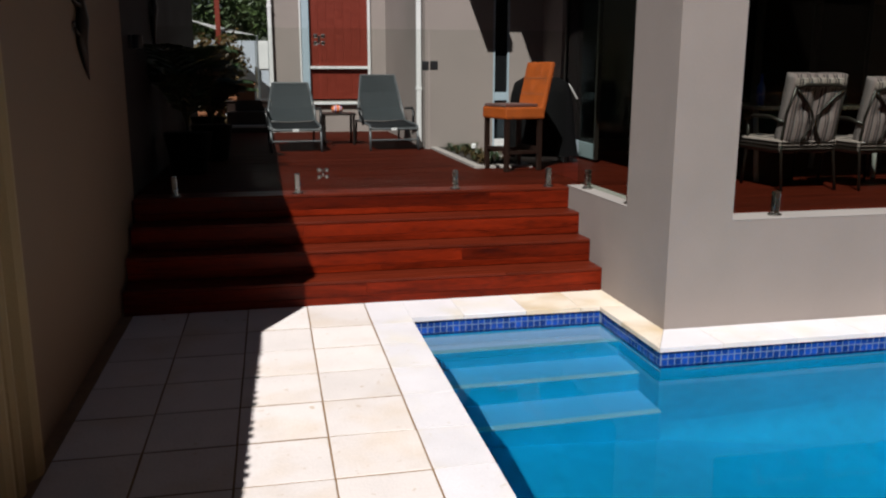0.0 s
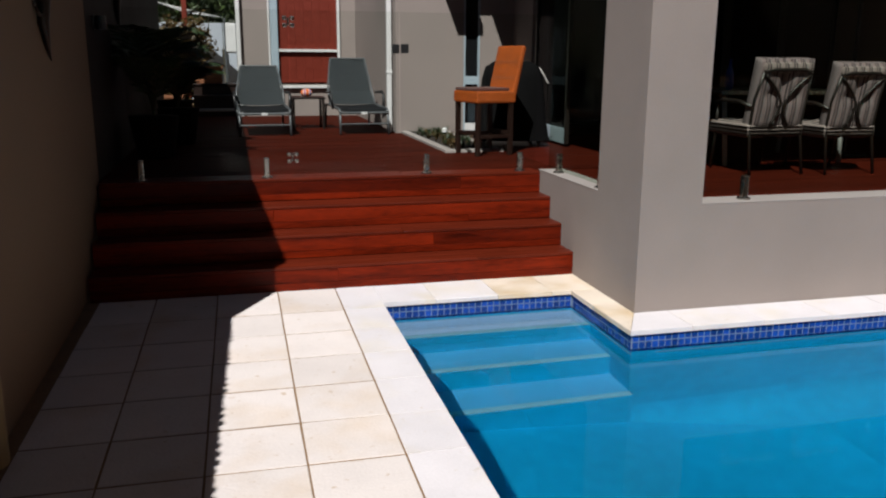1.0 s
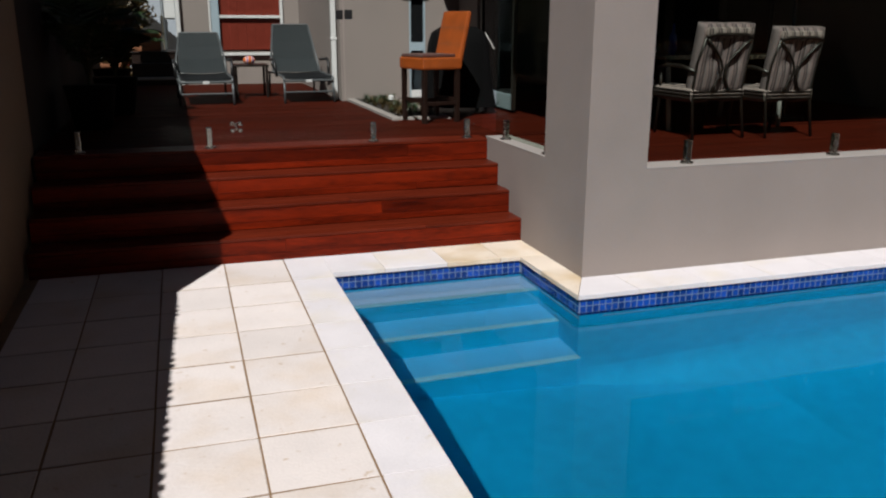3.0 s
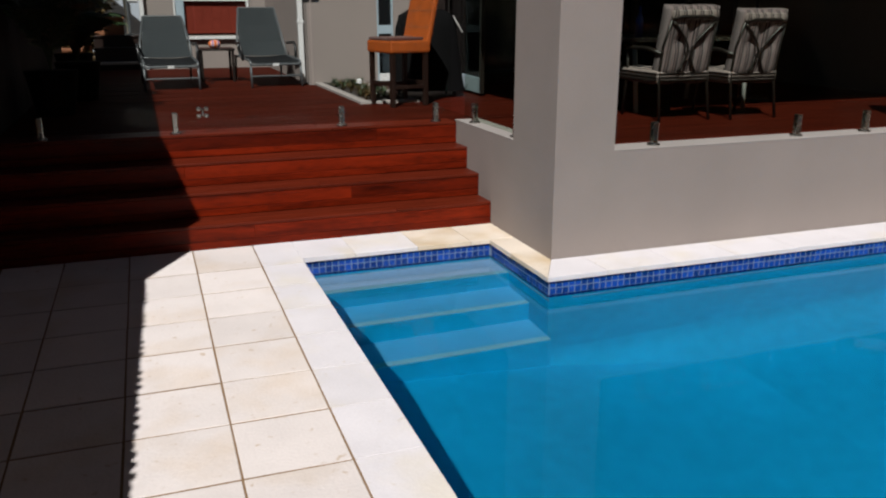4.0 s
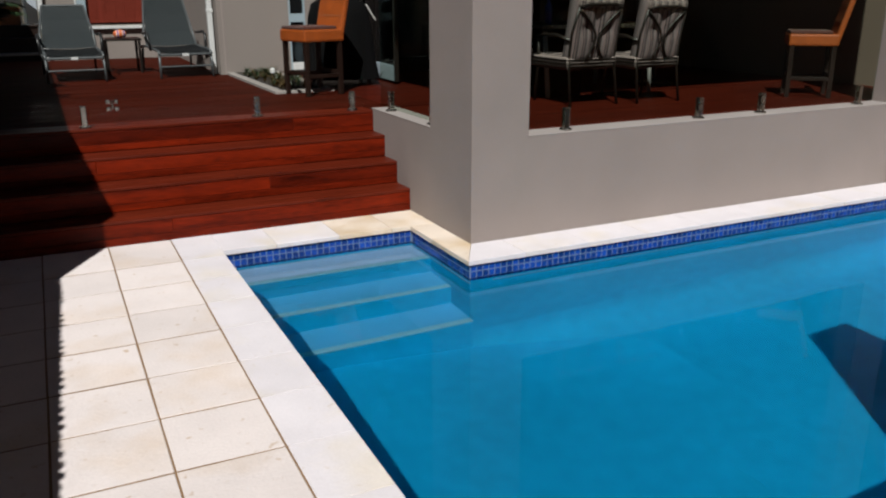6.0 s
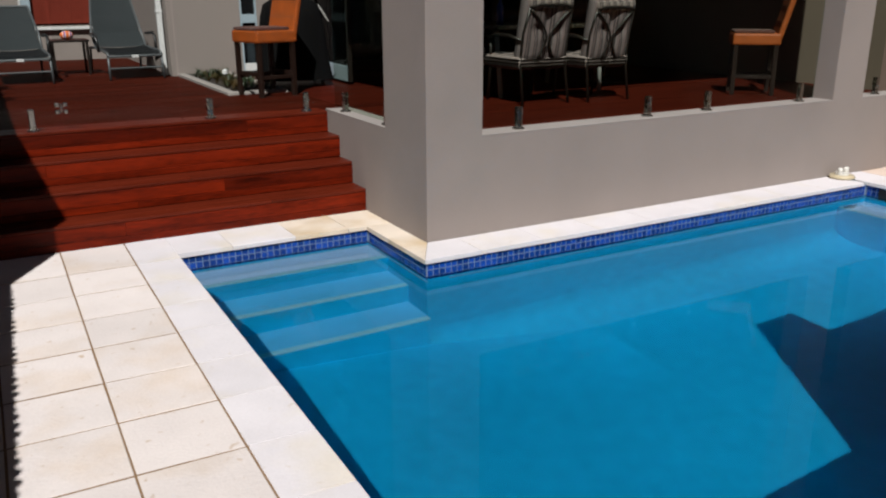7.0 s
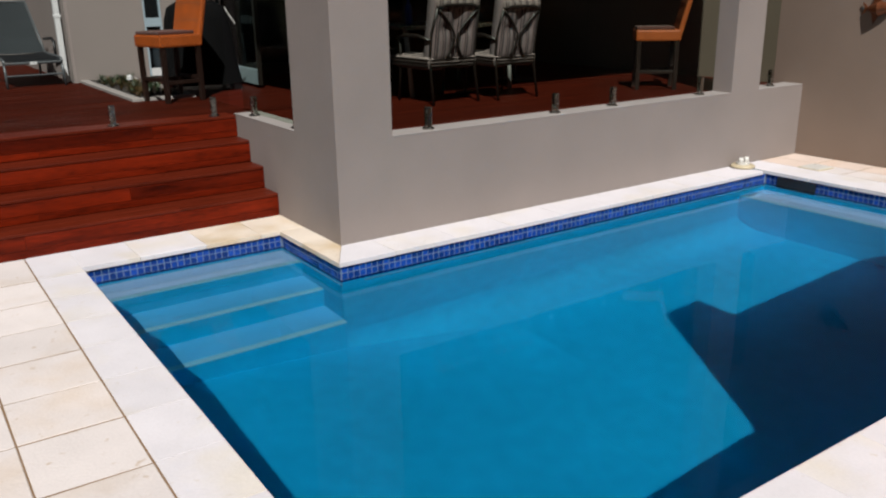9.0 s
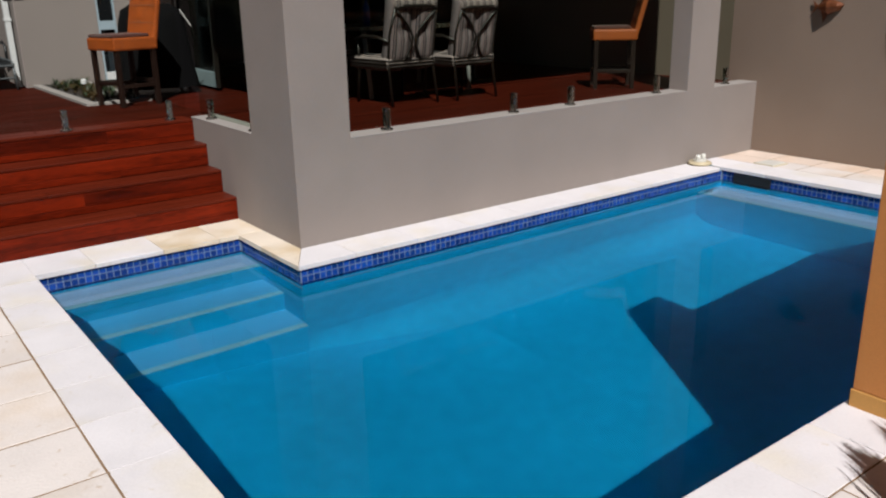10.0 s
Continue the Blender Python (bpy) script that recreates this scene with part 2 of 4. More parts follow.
M["tinted_glass"] = glassy("tinted_sill_glass", (0.78, 0.835, 0.785), 0.008)

wm = bpy.data.materials.new("pool_water")
wm.use_nodes = True
wnn, wl = wm.node_tree.nodes, wm.node_tree.links
wnn.remove(wnn["Principled BSDF"])
wr, wg, wf, wx = (wnn.new("ShaderNode" + k) for k in ("BsdfRefraction", "BsdfGlossy", "Fresnel", "MixShader"))
wr.inputs["Color"].default_value = (0.10, 0.172, 0.251, 1)
wr.inputs["Roughness"].default_value, wr.inputs["IOR"].default_value = 0.095, 1.33
wg.inputs["Roughness"].default_value, wf.inputs[0].default_value = 0.0, 1.12
wl.new(wf.outputs[0], wx.inputs[0]), wl.new(wr.outputs[0], wx.inputs[1]), wl.new(wg.outputs[0], wx.inputs[2])
wl.new(wx.outputs[0], wnn["Material Output"].inputs[0])
wt, wbp = wnn.new("ShaderNodeTexNoise"), wnn.new("ShaderNodeBump")
wt.inputs["Scale"].default_value, wt.inputs["Detail"].default_value = 2.2, 2
wbp.inputs["Strength"].default_value, wbp.inputs["Distance"].default_value = 0.05, 0.02
wtc = wnn.new("ShaderNodeTexCoord")
wl.new(wtc.outputs["Object"], wt.inputs[0]), wl.new(wt.outputs[0], wbp.inputs["Height"]), wl.new(wbp.outputs[0], wr.inputs["Normal"]), wl.new(wbp.outputs[0], wg.inputs["Normal"])
M["water"] = wm


# ---- builders ----
def bm_box(bm, x0, y0, z0, x1, y1, z1, bevel=0.0, m=None):
    """Adds one box between two corners, its edges rounded by bevel."""
    t = bmesh.new()
    bmesh.ops.create_cube(t, size=1)
    for v in t.verts:
        v.co = Vector(((x0 + x1) / 2 + v.co.x * (x1 - x0), (y0 + y1) / 2 + v.co.y * (y1 - y0), (z0 + z1) / 2 + v.co.z * (z1 - z0)))
    if bevel:
        bmesh.ops.bevel(t, geom=t.edges[:], offset=bevel, segments=2, affect="EDGES", profile=0.6)
    if m is not None:
        bmesh.ops.transform(t, matrix=m, verts=t.verts)
    me = bpy.data.meshes.new("tmp")
    t.to_mesh(me)
    t.free()
    bm.from_mesh(me)
    bpy.data.meshes.remove(me)
    return bm


def bm_tube(bm, pts, r, sides=8, closed=False):
    """Adds a tube of radius r (or a radius per point) along points."""
    pts = [Vector(p) for p in pts]
    rings = []
    for i, p in enumerate(pts):
        a = pts[i - 1] if i else p
        b = pts[i + 1] if i + 1 < len(pts) else p
        d = (b - a).normalized()
        u = d.orthogonal().normalized() if abs(d.z) > 0.9 else d.cross(Vector((0, 0, 1))).normalized()
        w = d.cross(u)
        rad = r[i] if isinstance(r, (list, tuple)) else r
        rings.append([bm.verts.new(p + rad * (math.cos(k * math.tau / sides) * u + math.sin(k * math.tau / sides) * w)) for k in range(sides)])
    for a, b in zip(rings, rings[1:]):
        for k in range(sides):
            try:
                bm.faces.new((a[k], a[(k + 1) % sides], b[(k + 1) % sides], b[k]))
            except ValueError:
                pass
    bm.faces.new(rings[0][::-1]), bm.faces.new(rings[-1])
    return bm


def part(name, bm, material, parent=None, label="", smooth=False, flip=True):
    """Links a bmesh as one mesh object under a thing or part."""
    me = bpy.data.meshes.new(name)
    if flip:
        bmesh.ops.recalc_face_normals(bm, faces=bm.faces)
    bm.to_mesh(me)
    bm.free()
    if smooth:
        for p in me.polygons:
            p.use_smooth = True
    me.materials.append(M[material] if isinstance(material, str) else material)
    ob = new(name, me)
    ob.parent = parent
    if label:
        ob["label"] = label
    return ob


def box(name, x0, y0, z0, x1, y1, z1, material, parent=None, bevel=0.004, label=""):
    return part(name, bm_box(bmesh.new(), x0, y0, z0, x1, y1, z1, bevel), material, parent, label)


def structure(ob, label, category):
    return tagged(ob, label, category, kind="structure")


def thing(name, label, category, at=(0, 0, 0), turn=0, group=""):
    ob = new(name)
    ob.matrix_basis = pose(*at, 0, 0, turn)
    return tagged(ob, label, category, group)


# ---- plan ----
DECK, SILL, WATER = 0.68, 0.695, -0.12
XW, YC, YS, RUN = 2.393, 4.641, 5.645, 0.248        # column's west face, courtyard wall's face, foot of the stairs, depth of a step
PX0, PX1, PX2, PY0, PY1, PY2 = 0.846, 2.223, 6.649, 1.278, 4.330, 5.238
WEST, EAST = -1.03, 7.575

# ---- large structure ----
structure(part("ground", bm_box(bmesh.new(), -200, -200, -1.9, 200, 200, -1.6), "ground"), "bare earth reaching far beyond the house", "ground")
T, FLOOR, TH, TOP = 0.16, -1.32, 0.21, 4.2

bm = bmesh.new()
bm_box(bm, PX0 - T, PY0 - T, FLOOR - 0.15, PX2 + T, PY2 + T, FLOOR)
bm_box(bm, PX0 - T, PY0 - T, FLOOR, PX0, PY2 + T, -0.06)
bm_box(bm, PX0, PY2, FLOOR, PX1, PY2 + T, -0.06)
bm_box(bm, PX1, PY1, FLOOR, PX1 + T, PY2 + T, -0.06)
bm_box(bm, PX1 + T, PY1, FLOOR, PX2 + T, PY1 + T, -0.06)
bm_box(bm, PX2, PY0 - T, FLOOR, PX2 + T, PY1, -0.06)
bm_box(bm, PX0, PY0 - T, FLOOR, PX2, PY0, -0.06)
structure(part("pool_shell", bm, "plaster"), "blue plastered swimming pool shell with a step bay", "pool")
bm = bmesh.new()
bm.faces.new([bm.verts.new((x, y, WATER)) for x, y in ((PX0, PY0), (PX2, PY0), (PX2, PY1), (PX1, PY1), (PX1, PY2), (PX0, PY2))])
water = structure(part("water", bm, "water", flip=False), "clear still blue swimming pool water", "water")
water.visible_shadow = False

bm = bmesh.new()
R = 0.3
arc = [(R - R * math.sin(k * math.pi / 16), R - R * math.cos(k * math.pi / 16)) for k in range(9)]
for x0, y0, ux, uy, x1, y1 in ((PX0, PY1, 0, -1, PX2, PY1), (PX2, PY0, -1, 0, PX2, PY1), (PX0, PY0, 0, 1, PX2, PY0)):
    rows = [[bm.verts.new((px + ux * o, py + uy * o, FLOOR + 0.001 + h)) for o, h in arc] for px, py in ((x0, y0), (x1, y1))]
    for k in range(8):
        bm.faces.new((rows[0][k], rows[0][k + 1], rows[1][k + 1], rows[1][k]))
structure(part("pool_cove", bm, "plaster", smooth=True), "rounded plaster cove where pool floor meets wall", "pool")

bm = bmesh.new()                         # the floor rises towards the entry steps
rise = [(3.4 - (3.4 - PX0) * k / 12, FLOOR + 0.001 + 0.15 * (1 - math.cos(math.pi * k / 12))) for k in range(13)]
prof = [(PX0, FLOOR)] + rise
ends = [[bm.verts.new((x, y, z)) for x, z in prof] for y in (PY0, PY1 + 0.1)]
bm.faces.new(ends[0]), bm.faces.new(ends[1][::-1])
for k in range(len(prof)):
    m = (k + 1) % len(prof)
    bm.faces.new((ends[0][k], ends[1][k], ends[1][m], ends[0][m]))
structure(part("pool_slope", bm, "plaster"), "blue plastered pool floor rising towards the steps", "pool")

# entry steps in the bay, each with a sand-coloured edge, and the bench at the deep end
pool_steps = structure(new("pool_steps"), "three pale blue pool steps with sand-coloured edges", "pool steps")
for k, z in enumerate((-0.22, -0.51, -0.80)):
    y = PY2 - 0.32 * (k + 1)
    s = box("pool_step", PX0, y, FLOOR, PX1, PY2 - 0.32 * k, z - 0.012, "plaster", pool_steps, 0.004)
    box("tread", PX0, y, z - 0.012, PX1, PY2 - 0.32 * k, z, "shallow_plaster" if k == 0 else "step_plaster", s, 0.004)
    box("step_edge", PX0 + 0.004, y - 0.004, z - 0.012, PX1 - 0.004, y + 0.045, z + 0.004, "step_edge", s, 0.004)
bench = structure(new("pool_bench"), "pale blue submerged bench at the end of the pool", "pool bench")
box("bench_block", 6.28, PY0, FLOOR, PX2, PY1, -0.394, "plaster", bench, 0.012)
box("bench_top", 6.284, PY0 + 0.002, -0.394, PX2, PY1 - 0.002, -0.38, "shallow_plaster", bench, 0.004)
box("bench_edge", 6.276, PY0 + 0.01, -0.392, 6.32, PY1 - 0.01, -0.376, "step_edge", bench, 0.004)
for x0, y0, x1, y1 in ((PX1 + T, PY1 - 0.012, PX2, PY1), (PX1 - 0.012, PY1 - 0.012, PX1, PY2), (PX0, PY2 - 0.012, PX1, PY2), (PX2 - 0.012, PY0, PX2, PY1)):
    structure(box("trim", x0, y0, -0.215, x1, y1, -0.2, "pale_line"), "pale line under the pool tiles", "trim")

# courtyard wall with its corner column, sills and openings
bm = bmesh.new()
bm_box(bm, XW, YC, -0.05, 6.867, YC + TH, SILL - 0.008)
bm_box(bm, 6.867, YC, -0.05, EAST, YC + TH, SILL - 0.008)
bm_box(bm, XW, YC + TH, -0.05, XW + TH, 6.42, SILL - 0.008)
bm_box(bm, XW, YC, SILL - 0.008, 2.822, YC + TH, TOP)
bm_box(bm, XW, YC + TH, SILL - 0.008, XW + TH, 5.272, TOP)
bm_box(bm, 6.455, YC, SILL - 0.008, 6.867, YC + TH, TOP)
bm_box(bm, 2.822, YC, 3.5, 6.455, YC + TH, TOP)
bm_box(bm, 6.867, YC, 3.5, EAST, YC + TH, TOP)
bm_box(bm, XW, 5.272, 3.5, XW + TH, 6.56, TOP)
bmesh.ops.remove_doubles(bm, verts=bm.verts, dist=1e-4)
structure(part("wall_courtyard", bm, "render"), "smooth beige-grey rendered wall with a square corner column and openings", "wall")
for c in ((2.822, YC - 0.002, 6.455, YC + TH), (6.867, YC - 0.002, EAST, YC + TH), (XW - 0.002, 5.272, XW + TH, 6.423)):
    structure(part("sill", bm_box(bmesh.new(), c[0], c[1], SILL - 0.008, c[2], c[3], SILL, 0.003), "sill"), "pale painted sill on the beige rendered wall", "sill")
# upper part is out of view, raised to cut skylight
structure(box("wall_east", EAST, -3, -0.05, EAST + 0.2, 12, 5.2, "boundary"), "brown-beige rendered boundary wall", "wall")
structure(box("wall_west_deck", WEST - 0.25, 6.56, -0.05, WEST, 13, 3.53, "deck_wall_shade"), "house wall beside the deck, its deep shade coloured near black", "wall")
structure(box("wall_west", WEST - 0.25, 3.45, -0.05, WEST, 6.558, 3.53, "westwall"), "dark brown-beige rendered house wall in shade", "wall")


def pier_top(y):
    """Unseen top of the pier wall, falling gently towards the courtyard to angle its shade."""
    return 2.37 + 0.09 * (y - 3.45)


bm = bmesh.new()
bm_box(bm, WEST - 0.25, -3, -0.05, WEST, 3.448, 2.27)
for v in bm.verts:
    if v.co.z > 2:
        v.co.z = pier_top(v.co.y)
for k, w in enumerate((0.1, 0.075, 0.09)):   # softly rounded vertical bands of the pier
    bm_tube(bm, [(WEST - 0.035, 3.40 - 0.17 * k, -0.02), (WEST - 0.03, 3.40 - 0.17 * k, 1.7), (WEST - 0.035, 3.4 - 0.17 * k, 2.2)], w, 14)
pier = structure(part("wall_west_pier", bm, "pier"), "sand-coloured pier wall with rounded vertical bands", "wall")
caps = []
for k in range(4):                           # scalloped cap tiles in four sizes, out of view, added to tooth the shade edge
    tile = part("cap_tile", bm_box(bmesh.new(), -0.3, 0, -0.01, 0.003 + 0.003 * k, 0.035, 0.012 + 0.004 * ((k * 3) % 4), 0.003), "pier", pier)
    caps.append(tile.data)
    tile.location = (WEST, -2.95 + 0.0695 * k, pier_top(-2.95 + 0.0695 * k))
for k in range(4, 91):
    tile = new("cap_tile", caps[(k * 7 + k // 5) % 4])
    tile.parent = pier
    tile.location = (WEST, -2.95 + 0.0695 * k, pier_top(-2.95 + 0.0695 * k))
structure(box("wall_south", 3.09, 0.35, 0.075, EAST, PY0 - 0.008, 1.376, "tan"), "ochre rendered wall along the pool", "wall")
structure(box("baseboard", 3.084, 0.344, -0.03, EAST, PY0 - 0.002, 0.073, "tan_base"), "darker ochre plinth under the ochre wall", "baseboard")
structure(box("wall_pillar", 3.092, 0.5, 1.376, 3.455, PY0 - 0.01, 1.83, "tan"), "ochre rendered pillar top", "wall")
# unseen wall, added to block sky behind the camera
structure(box("wall_house_south", WEST, -3.3, -0.05, EAST, -3.0, 4.4, "westwall"), "unseen plain wall behind the camera that blocks the southern sky", "wall")
# unseen, added and notched only to throw the wedge of shade on the entry wall
structure(part("canopy", bm_box(bm_box(bmesh.new(), 2.24, 9.30, 3.0, 2.56, 10.1, 3.12), 2.56, 9.47, 3.0, 3.4, 10.1, 3.12), "ceiling"), "unseen flat slab throwing the wedge of shade by the narrow window", "canopy")
# unseen slab added to keep sun off the patio's back
structure(box("ceiling_rear", 3.4, 6.95, 3.0, EAST, 10.4, 3.2, "ceiling"), "unseen lower slab that keeps the back of the patio dark", "ceiling")
# out of view; height set by where its shade edge falls
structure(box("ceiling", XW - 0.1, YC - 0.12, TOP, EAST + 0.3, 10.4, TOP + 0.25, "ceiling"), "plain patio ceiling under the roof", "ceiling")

# unseen block, added to cut skylight from the north
structure(box("wall_upper", XW + 0.05, YC + 0.1, TOP + 0.25, EAST, 10.4, 4.7, "westwall"), "unseen plain block over the patio that cuts skylight", "wall")

# house at the back of the deck
bm = bmesh.new()
for c in ((0.06, 0.672, 0.4, 3.5), (1.63, 2.3, 0.4, 3.5), (0.672, 1.63, 2.9, 3.5), (0.672, 1.63, 0.4, 1.17)):
    bm_box(bm, c[0], 13.5, c[2], c[1], 13.72, c[3])
structure(part("wall_back", bm, "render"), "beige rendered house wall round a red timber shutter", "wall")
structure(box("wall_side", 1.90, 10.32, 0.4, 2.1, 13.5, 3.5, "render"), "beige rendered side wall of the house", "wall")
bm = bmesh.new()
for c in ((1.90, 2.758, 0.4, 3.5), (2.968, 3.4, 0.4, 3.5), (2.758, 2.968, 2.75, 3.5)):
    bm_box(bm, c[0], 10.1, c[2], c[1], 10.318, c[3])
structure(part("wall_entry", bm, "render"), "sunlit beige rendered wall with a narrow window", "wall")
structure(box("wall_return", 3.4, 9.42, 0.4, 3.6, 10.6, TOP, "render"), "beige return wall beside the glass doors", "wall")
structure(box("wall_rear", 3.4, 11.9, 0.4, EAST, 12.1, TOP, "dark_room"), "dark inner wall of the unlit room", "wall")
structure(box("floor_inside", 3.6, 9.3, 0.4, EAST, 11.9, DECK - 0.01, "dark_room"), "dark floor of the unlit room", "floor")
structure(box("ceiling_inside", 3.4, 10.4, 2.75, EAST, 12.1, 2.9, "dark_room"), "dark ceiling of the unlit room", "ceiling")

deck = structure(box("deck", WEST, 6.42, 0.45, 2.6, 13.5, DECK - 0.022, "deck_gap"), "red-brown oiled timber deck of narrow boards", "floor")
deck_in = structure(box("deck_patio", 2.606, 4.852, 0.45, EAST, 10.4, DECK - 0.022, "deck_gap"), "red-brown oiled timber deck under the patio roof", "floor")
structure(box("deck_side", WEST, 13.5, 0.4, -0.06, 22, DECK - 0.03, "grout"), "paved ground beyond the deck", "ground")
paving = structure(part("paving", bm_box(bm_box(bm_box(bm_box(bmesh.new(), WEST, -3, -0.3, 0.60, YS, -0.0035), 0.6, -3, -0.3, 3.083, 1.05, -0.0035), 0.6, PY2 + T + 0.001, -0.3, XW, YS + 0.02, -0.045), PX2 + T + 0.001, PY0, -0.3, EAST, YC, -0.0035), "grout"), "cream limestone paving beside the pool", "pavement")
structure(box("gutter", WEST, -3, -0.03, -0.955, YS, -0.006, "soil"), "dark soil strip along the wall", "ground")

# ---- steps of the deck ----
stairs = structure(new("stairs"), "four broad red-brown merbau timber steps up to the deck", "stairs")
rnd = random.Random(5)
SX0, SX1 = WEST + 0.02, XW - 0.002


def board(name, x0, y0, z0, x1, y1, z1, parent, material="merbau", bevel=0.004):
    """One timber board as a piece with eased edges; its origin lies at its own middle."""
    ob = box(name, -(x1 - x0) / 2, -(y1 - y0) / 2, -(z1 - z0) / 2, (x1 - x0) / 2, (y1 - y0) / 2, (z1 - z0) / 2, material, parent, bevel)
    ob.location = ((x0 + x1) / 2, (y0 + y1) / 2, (z0 + z1) / 2)
    return ob


def split(x0, x1, n):
    cuts = sorted([x0, x1] + [x0 + (x1 - x0) * (k + rnd.uniform(0.25, 0.75)) / n for k in range(1, n)] if n > 1 else [x0, x1])
    return list(zip(cuts, cuts[1:]))


CUTS = ((0.48, 0.30), (0.70, 0.52), (0.36, 0.80), (0.80, 0.56))    # butt joints of the upper and lower riser boards
for k in range(4):
    y, z = YS + RUN * k, DECK / 4 * (k + 1)
    st = new("step")
    st.parent = stairs
    box("carcass", SX0, y + 0.03, 0 if k == 0 else z - 0.19, SX1, y + RUN + 0.016, z - 0.026, "deck_gap", st, 0)
    low, mid, high = z - DECK / 4 + (0.002 if k else -0.03), z - 0.118, z - 0.0235
    for (z0, z1, back), cut in zip(((mid + 0.0008, high, 0.0), (low, mid - 0.0004, 0.001)), CUTS[k]):
        cut = SX0 + (SX1 - SX0) * cut
        for a, b in ((SX0, cut), (cut, SX1)):
            board("riser_board", a + 0.0005, y - 0.002 + back, z0, b - 0.0005, y + 0.028, z1, st, "merbau", 0.0025)
    for j in range(2):
        for a, b in split(SX0, SX1, 2):
            board("tread_board", a + 0.0005, y - 0.006 + 0.128 * j, z - 0.022, b - 0.0005, y + 0.117 + 0.128 * j, z + rnd.uniform(-0.001, 0.001), st, "merbau_tread", 0.006)

# ---- glass fence ----


def fence_group(label):
    return tagged(new("glass_fence"), label, "glass fence", "frameless glass fences")


def spigot(owner, x, y, z, turn=0):
    sp = new("spigot")
    sp.parent = owner
    sp.matrix_basis = pose(x, y, z, 0, 0, turn)
    part("base_plate", bm_tube(bmesh.new(), [(0, 0, 0), (0, 0, 0.008), (0, 0, 0.012)], [0.045, 0.045, 0.04], 20), "steel", sp)
    part("clamp", bm_box(bm_box(bmesh.new(), -0.02, -0.022, 0.012, 0.02, -0.008, 0.155, 0.005), -0.02, 0.008, 0.012, 0.02, 0.022, 0.155, 0.005), "steel", sp)
    box("plug", -0.022, -0.009, 0.012, 0.022, 0.009, 0.055, "steel", sp, 0.001)
    return sp


def pane(owner, x0, y0, x1, y1, z0, z1, name="glass_panel", material="glass"):
    ob = part(name, bm_box(bmesh.new(), x0, y0, z0, x1, y1, z1, 0.002), material, owner)
    ob.visible_shadow = False
    return ob


FY = 6.46
fd = fence_group("clear frameless glass pool fence with a gate on the deck edge")
pane(fd, -0.78, FY - 0.006, 0.384, FY + 0.006, DECK + 0.055, 1.925)
gate = pane(fd, 0.396, FY - 0.006, 1.226, FY + 0.006, DECK + 0.03, 1.925, "glass_gate")
pane(fd, 1.238, FY - 0.006, 2.37, FY + 0.006, DECK + 0.055, 1.925)
for x in (-0.72, 0.19, 1.447, 2.235):
    spigot(fd, x, FY, DECK)
for z in (0.832, 1.84):
    bm = bmesh.new()
    for sx in (-1, 1):
        for sz in (-1, 1):
            bm_box(bm, 0.39 + sx * 0.028 - 0.016, FY - 0.022, z + sz * 0.026 - 0.015, 0.39 + sx * 0.028 + 0.016, FY - 0.007, z + sz * 0.026 + 0.015, 0.006)
    bm_box(bm, 0.383, FY - 0.018, z - 0.03, 0.397, FY + 0.014, z + 0.03, 0.004)
    part("hinge", bm, "steel", gate, "steel gate hinge")
latch = new("latch")
latch.parent = fd
latch.location = (1.232, FY, 1.651)
box("latch_body", -0.062, -0.03, -0.035, -0.006, -0.007, 0.035, "black", latch, 0.006)
box("striker", 0.006, -0.03, -0.033, 0.066, -0.007, 0.037, "black", latch, 0.006)
fw = fence_group("clear frameless glass panel on spigots over the short sill")
pane(fw, 2.455, 5.297, 2.467, 6.37, SILL + 0.02, 2.7, material="tinted_glass")
for y in (5.37, 6.16):
    spigot(fw, 2.461, y, SILL, 90)
GY = YC + 0.09
fl = fence_group("clear frameless glass panels on spigots over the long sill")
pane(fl, 2.86, GY - 0.006, 4.688, GY + 0.006, SILL + 0.03, 2.02, material="tinted_glass")
pane(fl, 4.696, GY - 0.006, 6.30, GY + 0.006, SILL + 0.03, 2.02, material="tinted_glass")
for x in (3.176, 4.375, 5.011, 6.121):
    spigot(fl, x, GY, SILL)
fe = fence_group("narrow frameless glass panel on spigots over the end sill")
pane(fe, 6.875, GY - 0.006, 7.21, GY + 0.006, SILL + 0.03, 2.02, material="tinted_glass")
spigot(fe, 7.17, GY, SILL)

# ---- doors and windows of the house ----
shutter = structure(new("window_1"), "red stained timber shutter window with white rails", "window")
for k in range(7):
    box("shutter_board", 0.695 + 0.1325 * k, 13.53, 1.2, 0.8265 + 0.1325 * k, 13.56, 2.9, "red_wood", shutter, 0.002)
box("window_rail", 0.68, 13.475, 1.675, 1.625, 13.53, 1.715, "white", shutter)
box("window_sill", 0.66, 13.44, 1.115, 1.65, 13.54, 1.155, "white", shutter)
box("window_frame", 1.61, 13.46, 1.155, 1.65, 13.53, 2.9, "white", shutter)
box("window_frame", 0.55, 13.46, 1.0, 0.685, 13.53, 2.9, "blue_frame", shutter, 0.006, "pale blue-grey side frame")
box("frame_post", 0.535, 13.44, 1.45, 0.56, 13.458, 2.9, "white", shutter, 0.003)
box("backing", 0.673, 13.6, 1.17, 1.629, 13.68, 2.9, "dark_room", shutter, 0)
win = structure(new("window_2"), "tall narrow window with a pale frame", "window")
for n, c in (("window_frame", (2.76, 0.70, 2.782, 2.74)), ("window_frame", (2.944, 0.70, 2.966, 2.74)), ("transom", (2.782, 1.27, 2.944, 1.37)), ("bottom_rail", (2.782, 0.70, 2.944, 0.79))):
    box(n, c[0], 10.10, c[1], c[2], 10.16, c[3], "blue_frame" if n != "bottom_rail" else "white", win)
